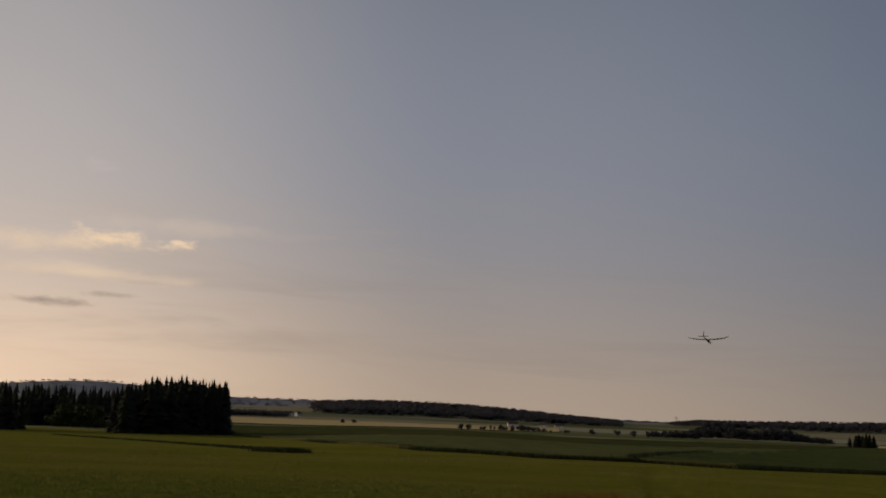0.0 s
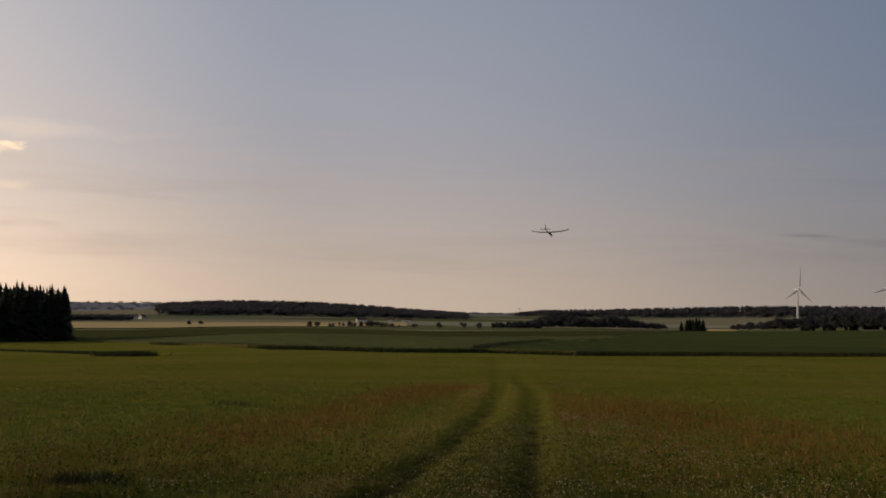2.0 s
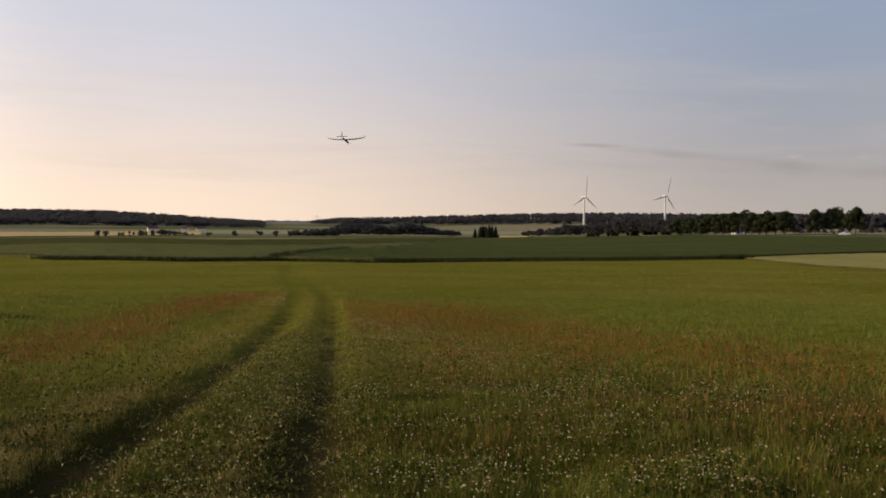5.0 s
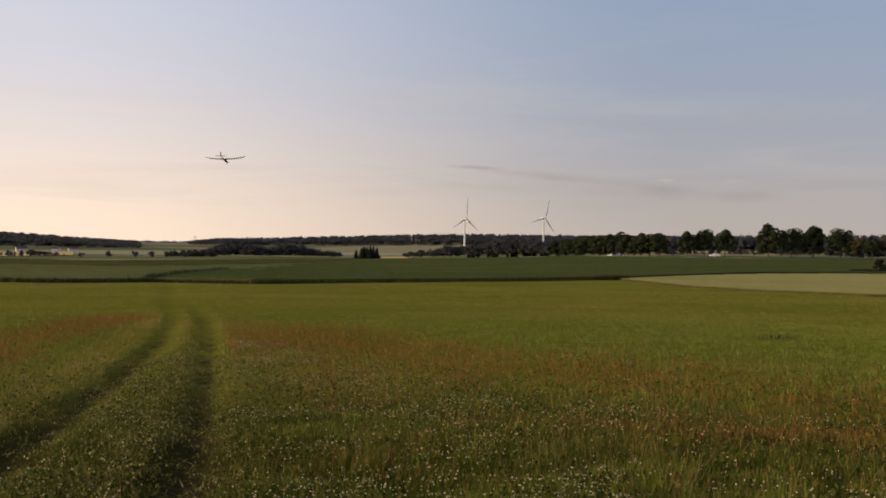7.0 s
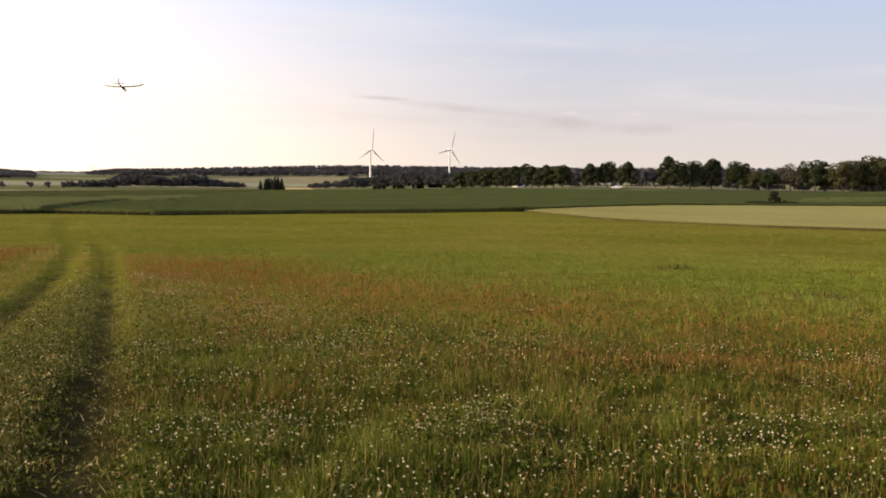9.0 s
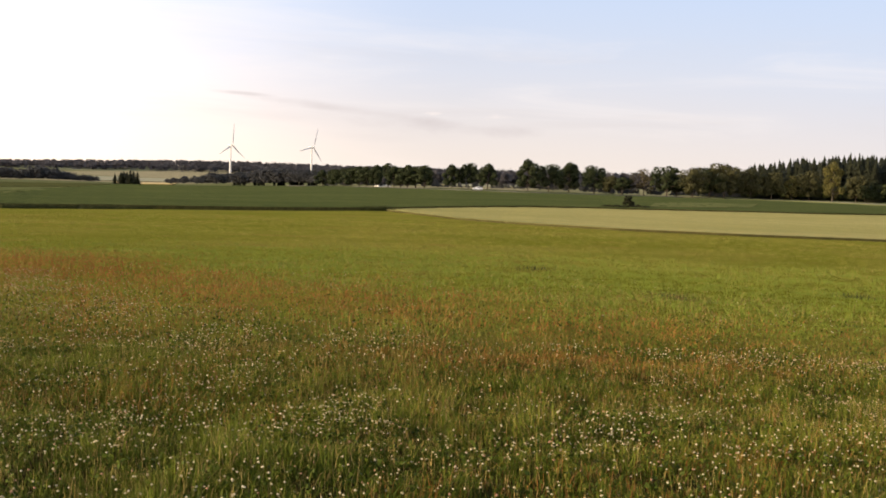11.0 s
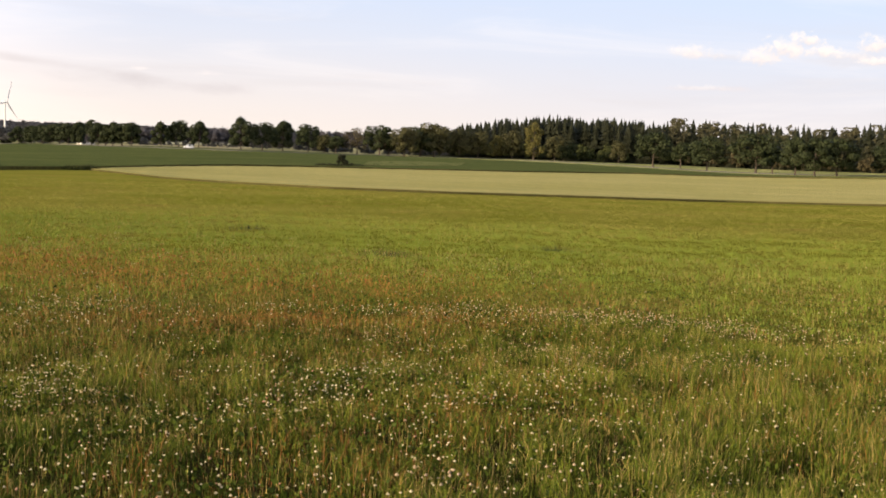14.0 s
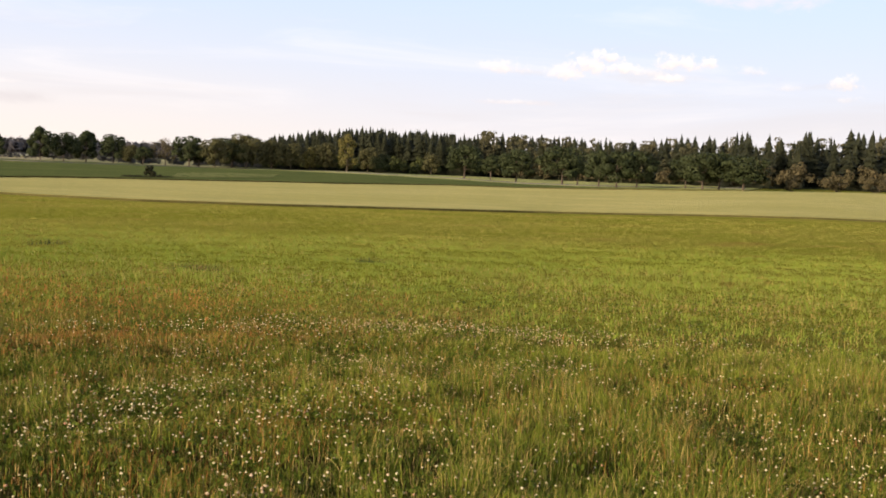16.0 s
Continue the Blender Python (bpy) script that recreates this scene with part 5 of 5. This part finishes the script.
# ------------------------------------------------------------------ thickets, mounds and buildings
def bush(bearing, distance, height, spread, material, label, leaves=900, size=0.2, seed=1):
    """A many-stemmed bush of leaf sprays."""
    gen = np.random.default_rng(seed)
    x, y, z = spot(bearing, distance)
    root = tagged(new("bush"), label, "bush")
    root.location = (x, y, z)
    n = 9
    cs = np.stack([gen.normal(0, spread * 0.22, n), gen.normal(0, spread * 0.22, n), gen.uniform(0.25, 0.78, n) * height], 1)
    for c in cs:
        bm = bmesh.new()
        tube(bm, [(c[0] * 0.15, c[1] * 0.15, -0.2), (c[0] * 0.6, c[1] * 0.6, c[2] * 0.5), tuple(c)], [0.03 * height * 0.5, 0.02 * height * 0.5, 0.008 * height], 5)
        part("stem", bm, BARK, root)
    v, f = leaf_cloud(leaves, cs, gen.uniform(0.16, 0.26, n) * min(spread, height * 1.4), size, gen)
    child("crown", raw_mesh("crown", v, f, material), root)
    return root


bush(46.62, 233, 3.1, 2.7, BRAMBLE, "small round bush on a weedy mound in the field", 1100, 0.17, 3)
bush(47.0, 232, 1.1, 4.0, BRAMBLE, "low dark weeds at the mound's end", 500, 0.15, 4)
bush(46.0, 231, 0.9, 4.5, BRAMBLE, "low dark weeds on the mound", 500, 0.15, 5)
bush(45.6, 230, 0.6, 3.5, LEAF, "low dark weeds at the mound's foot", 300, 0.14, 6)
bush(79.2, 326, 3.6, 6.0, LEAF_RED, "low bronze bush at the forest's foot", 900, 0.22, 7)
bush(81.5, 338, 5.2, 9.0, LEAF_RED, "large bronze bush before the pines", 1200, 0.26, 8)
bush(83.2, 338, 4.6, 8.0, LEAF_RED, "broad bronze bush before the pines", 1200, 0.26, 9)
bush(59.85, 505, 4.2, 5.0, LEAF, "round bush beside the country road", 700, 0.25, 10)
bush(-10.2, 128, 0.35, 3.0, LEAF, "dark weeds along the ditch", 300, 0.10, 11)
for i, (b, d) in enumerate([(6.4, 930), (7.7, 930), (9.0, 935), (9.8, 940), (10.5, 945), (-5.2, 1150), (-4.6, 1160), (1.0, 960), (1.3, 962)]):
    bush(b, d, 5.5, 6.0, HAZED_VALLEY_LEAF, "single dark bush in the valley fields", 260, 0.5, 40 + i)


def weed_strip(name, line, width, height, count, material, label, seed):
    """Rank growth along a ditch or on a small mound."""
    gen = np.random.default_rng(seed)
    pts = [spot(b, d) for b, d in line]
    t = gen.uniform(0, len(pts) - 1, count)
    i = np.minimum(t.astype(int), len(pts) - 2)
    f = (t - i)[:, None]
    P = np.array(pts)
    c = P[i] * (1 - f) + P[i + 1] * f
    x, y = c[:, 0] + gen.normal(0, width, count), c[:, 1] + gen.normal(0, width, count)
    v, fa = blades(x, y, height * gen.uniform(0.5, 1.2, count), np.full(count, 0.12 if height > 0.3 else 0.02), gen, False, 0.5)
    tagged(new(name, raw_mesh(name, v, fa, material)), label, "weeds", kind="stuff")


# next two strips: dark blades that stand for shadow in the edge ditch
weed_strip("field_edge_blades", [(-7, 240), (-6, 205), (-3, 160), (-1, 130), (2, 124), (5, 117), (9.9, 121)], 0.3, 0.55, 6000, LEAF, "dark blades standing for the shaded ditch along the grain field", 19)
weed_strip("field_edge_blades", [(9.8, 121), (12, 117.5), (15, 112.5), (17, 116), (22, 127)], 0.3, 0.4, 2500, LEAF, "dark blades standing for the shaded ditch along the potato field", 20)
weed_strip("field_edge_blades", [(9.7, 121), (10.3, 135), (11.2, 160), (12.4, 190), (13.6, 222)], 0.5, 0.85, 2600, OAK_LEAF, "dark weeds in the furrow between grain and potatoes", 22)
weed_strip("field_edge_blades", [(33.9, 149), (37, 124), (40.6, 107), (46, 97), (52, 95), (61.5, 103), (66.4, 111), (75, 116), (84, 118)], 0.16, 0.27, 6000, EDGE_GRASS, "brownish grass along the edge of the barley", 21)
weed_strip("ditch_weeds", [(-19.4, 250), (-15, 175), (-11.5, 138), (-9.4, 121)], 0.4, 0.32, 5000, LEAF, "dark rank weeds along a ditch", 14)
weed_strip("mound_weeds", [(-9.2, 109), (-8.2, 106), (-7.2, 105)], 0.5, 0.5, 2200, LEAF, "dark weeds on a small mound in the meadow", 15)
weed_strip("mound_weeds", [(45.3, 229), (46.5, 231), (47.5, 233)], 0.6, 0.75, 5000, BRAMBLE, "dark brambles on a mound in the field", 16)
weed_strip("field_edge_blades", [(32.9, 148), (33.6, 149), (34.2, 150)], 0.4, 0.7, 900, LEAF, "dark weeds where three fields meet", 17)
for line, n in (([(65.5, 10.2), (67.5, 10.3)], 500), ([(48.6, 24), (49.6, 24)], 500), ([(73.5, 8.2), (75.5, 8.1)], 400), ([(41.5, 33), (41.9, 33.2)], 400), ([(57.6, 28), (58.0, 28.2)], 400), ([(-3, 30), (-2.2, 29.7)], 500)):
    weed_strip("grass_tussock", line, 0.30, 0.17, n // 4, LEAF, "dark green tussock in the meadow", 60 + n)
weed_strip("grass_tussock", [(-11.2, 13.5), (-9.7, 13.5), (-8.6, 13.7)], 0.12, 0.20, 900, LEAF, "dark tussock in the meadow", 18)


def house(bearing, distance, width, depth, wall, ridge, turn, label):
    """A small house: walls, gable roof, chimney, door and windows."""
    x, y, z = spot(bearing, distance)
    root = tagged(new("house"), label, "house", "farm buildings in the valley")
    root.matrix_basis = Matrix.Translation((x, y, z)) @ Matrix.Rotation(radians(turn - bearing), 4, "Z")
    w, d = width / 2, depth / 2
    bm = bmesh.new()
    box(bm, (-w, -d, -1.0), (w, d, wall))
    a = [bm.verts.new(p) for p in ((-w, -d, wall), (-w, d, wall), (-w, 0, ridge))]
    b = [bm.verts.new(p) for p in ((w, -d, wall), (w, d, wall), (w, 0, ridge))]
    bm.faces.new(a)
    bm.faces.new(b[::-1])
    part("wall", bm, PLASTER, root)
    bm = bmesh.new()
    for s in (-1, 1):
        lo = [bm.verts.new((e * (w + 0.4), s * (d + 0.5), wall - 0.3 + h)) for h in (0, 0.22) for e in (-1, 1)]
        hi = [bm.verts.new((e * (w + 0.4), 0, ridge + 0.05 + h)) for h in (0, 0.22) for e in (-1, 1)]
        for q in ((lo[0], lo[1], hi[1], hi[0]), (lo[2], lo[3], hi[3], hi[2]), (lo[0], lo[1], lo[3], lo[2]), (lo[0], lo[2], hi[2], hi[0]), (lo[1], lo[3], hi[3], hi[1])):
            bm.faces.new(q)
    roof = part("roof", bm, ROOF_TILE, root)
    bm = bmesh.new()
    box(bm, (w * 0.3, -0.4, ridge - 0.8), (w * 0.3 + 0.7, 0.3, ridge + 1.1))
    part("chimney", bm, ROOF_TILE, roof)
    for k in range(3):
        bm = bmesh.new()
        cx = -w * 0.6 + k * w * 0.6
        box(bm, (cx - 0.55, -d - 0.04, wall * 0.35), (cx + 0.55, -d + 0.05, wall * 0.75))
        part("window", bm, GLASS_DARK, root)


house(33.72, 660, 8, 7, 2.6, 5.0, 20, "pale gabled farmhouse half hidden by trees")
for b, d, w, t in ((3.6, 1760, 16, 10), (5.2, 1800, 12, -15), (6.0, 1800, 14, 5), (-8.6, 1900, 12, 20), (-8.0, 1920, 14, -10), (-7.5, 1900, 10, 40)):
    house(b, d, w, 9, 4.0, 7.5, t, "small white-walled farm building far off in the valley")


def pylon(bearing, distance, height):
    """A lattice power pylon with two cross arms."""
    x, y, z = spot(bearing, distance)
    root = tagged(new("power_pylon"), "grey lattice power pylon on the skyline", "pylon")
    root.location = (x, y, z)
    for sx, sy in ((-1, -1), (1, -1), (1, 1), (-1, 1)):
        bm = bmesh.new()
        tube(bm, [(sx * 3, sy * 3, -1), (sx * 0.8, sy * 0.8, height * 0.65), (sx * 0.2, sy * 0.2, height)], [0.16, 0.13, 0.1], 5)
        part("leg", bm, STEEL, root)
    for h, w in ((0.68, 7), (0.84, 5)):
        bm = bmesh.new()
        tube(bm, [(-w, 0, height * h), (w, 0, height * h)], [0.2, 0.2], 5)
        tube(bm, [(-w, 0, height * h), (0, 0, height * h + 2)], [0.12, 0.12], 4)
        tube(bm, [(w, 0, height * h), (0, 0, height * h + 2)], [0.12, 0.12], 4)
        part("cross_arm", bm, STEEL, root)


pylon(11.9, 2900, 24)


def small_car(bearing, distance, turn, lift, label):
    """A small car: body with a cabin, glass, four wheels with rims, lamps."""
    x, y, z = spot(bearing, distance)
    root = tagged(new("car"), label, "car")
    root.matrix_basis = Matrix.Translation((x, y, z + lift)) @ Matrix.Rotation(radians(turn), 4, "Z")

    def loft(rows, half, crown=0.0):
        bm = bmesh.new()
        rings = []
        for px, lo, hi, k in rows:
            w = half * k
            rings.append([bm.verts.new(p) for p in ((px, -w, lo), (px, w, lo), (px, w, hi - 0.08), (px, w * (0.88 - crown), hi), (px, -w * (0.88 - crown), hi), (px, -w, hi - 0.08))])
        for a, b in zip(rings, rings[1:]):
            for k in range(6):
                bm.faces.new((a[k], a[(k + 1) % 6], b[(k + 1) % 6], b[k]))
        bm.faces.new(rings[0][::-1])
        bm.faces.new(rings[-1])
        return bm

    body = part("body", loft([(-2.05, 0.42, 0.72, 0.86), (-1.9, 0.28, 0.88, 0.97), (-1.0, 0.25, 0.95, 1.0), (0.7, 0.25, 0.94, 1.0), (1.7, 0.27, 0.84, 0.97), (2.05, 0.36, 0.66, 0.84)], 0.86), CAR_WHITE, root)
    part("cabin", loft([(-1.85, 0.84, 0.98, 0.9), (-1.35, 0.9, 1.43, 0.86), (0.1, 0.9, 1.48, 0.86), (1.0, 0.86, 0.96, 0.92)], 0.84, 0.1), CAR_WHITE, body)
    for side in (-1, 1):
        bm = bmesh.new()
        box(bm, (-1.3, side * 0.735 - 0.02, 0.98), (0.15, side * 0.735 + 0.02, 1.32))
        part("side_window", bm, GLASS_DARK, body)
        bm = bmesh.new()
        box(bm, (1.9, side * 0.58 - 0.14, 0.58), (2.03, side * 0.58 + 0.14, 0.72))
        part("headlight", bm, GLASS_DARK, body)
        for px in (-1.3, 1.3):
            bm = bmesh.new()
            tube(bm, [(px, side * 0.66, 0.31), (px, side * 0.69, 0.31), (px, side * 0.83, 0.31), (px, side * 0.86, 0.31)], [0.28, 0.31, 0.31, 0.28], 16)
            wheel = part("wheel", bm, TYRE, root)
            bm = bmesh.new()
            tube(bm, [(px, side * 0.85, 0.31), (px, side * 0.875, 0.31)], [0.19, 0.16], 12)
            part("rim", bm, STEEL, wheel)


small_car(38.7, 450, 150, 0.48, "small white car driving on the country road")
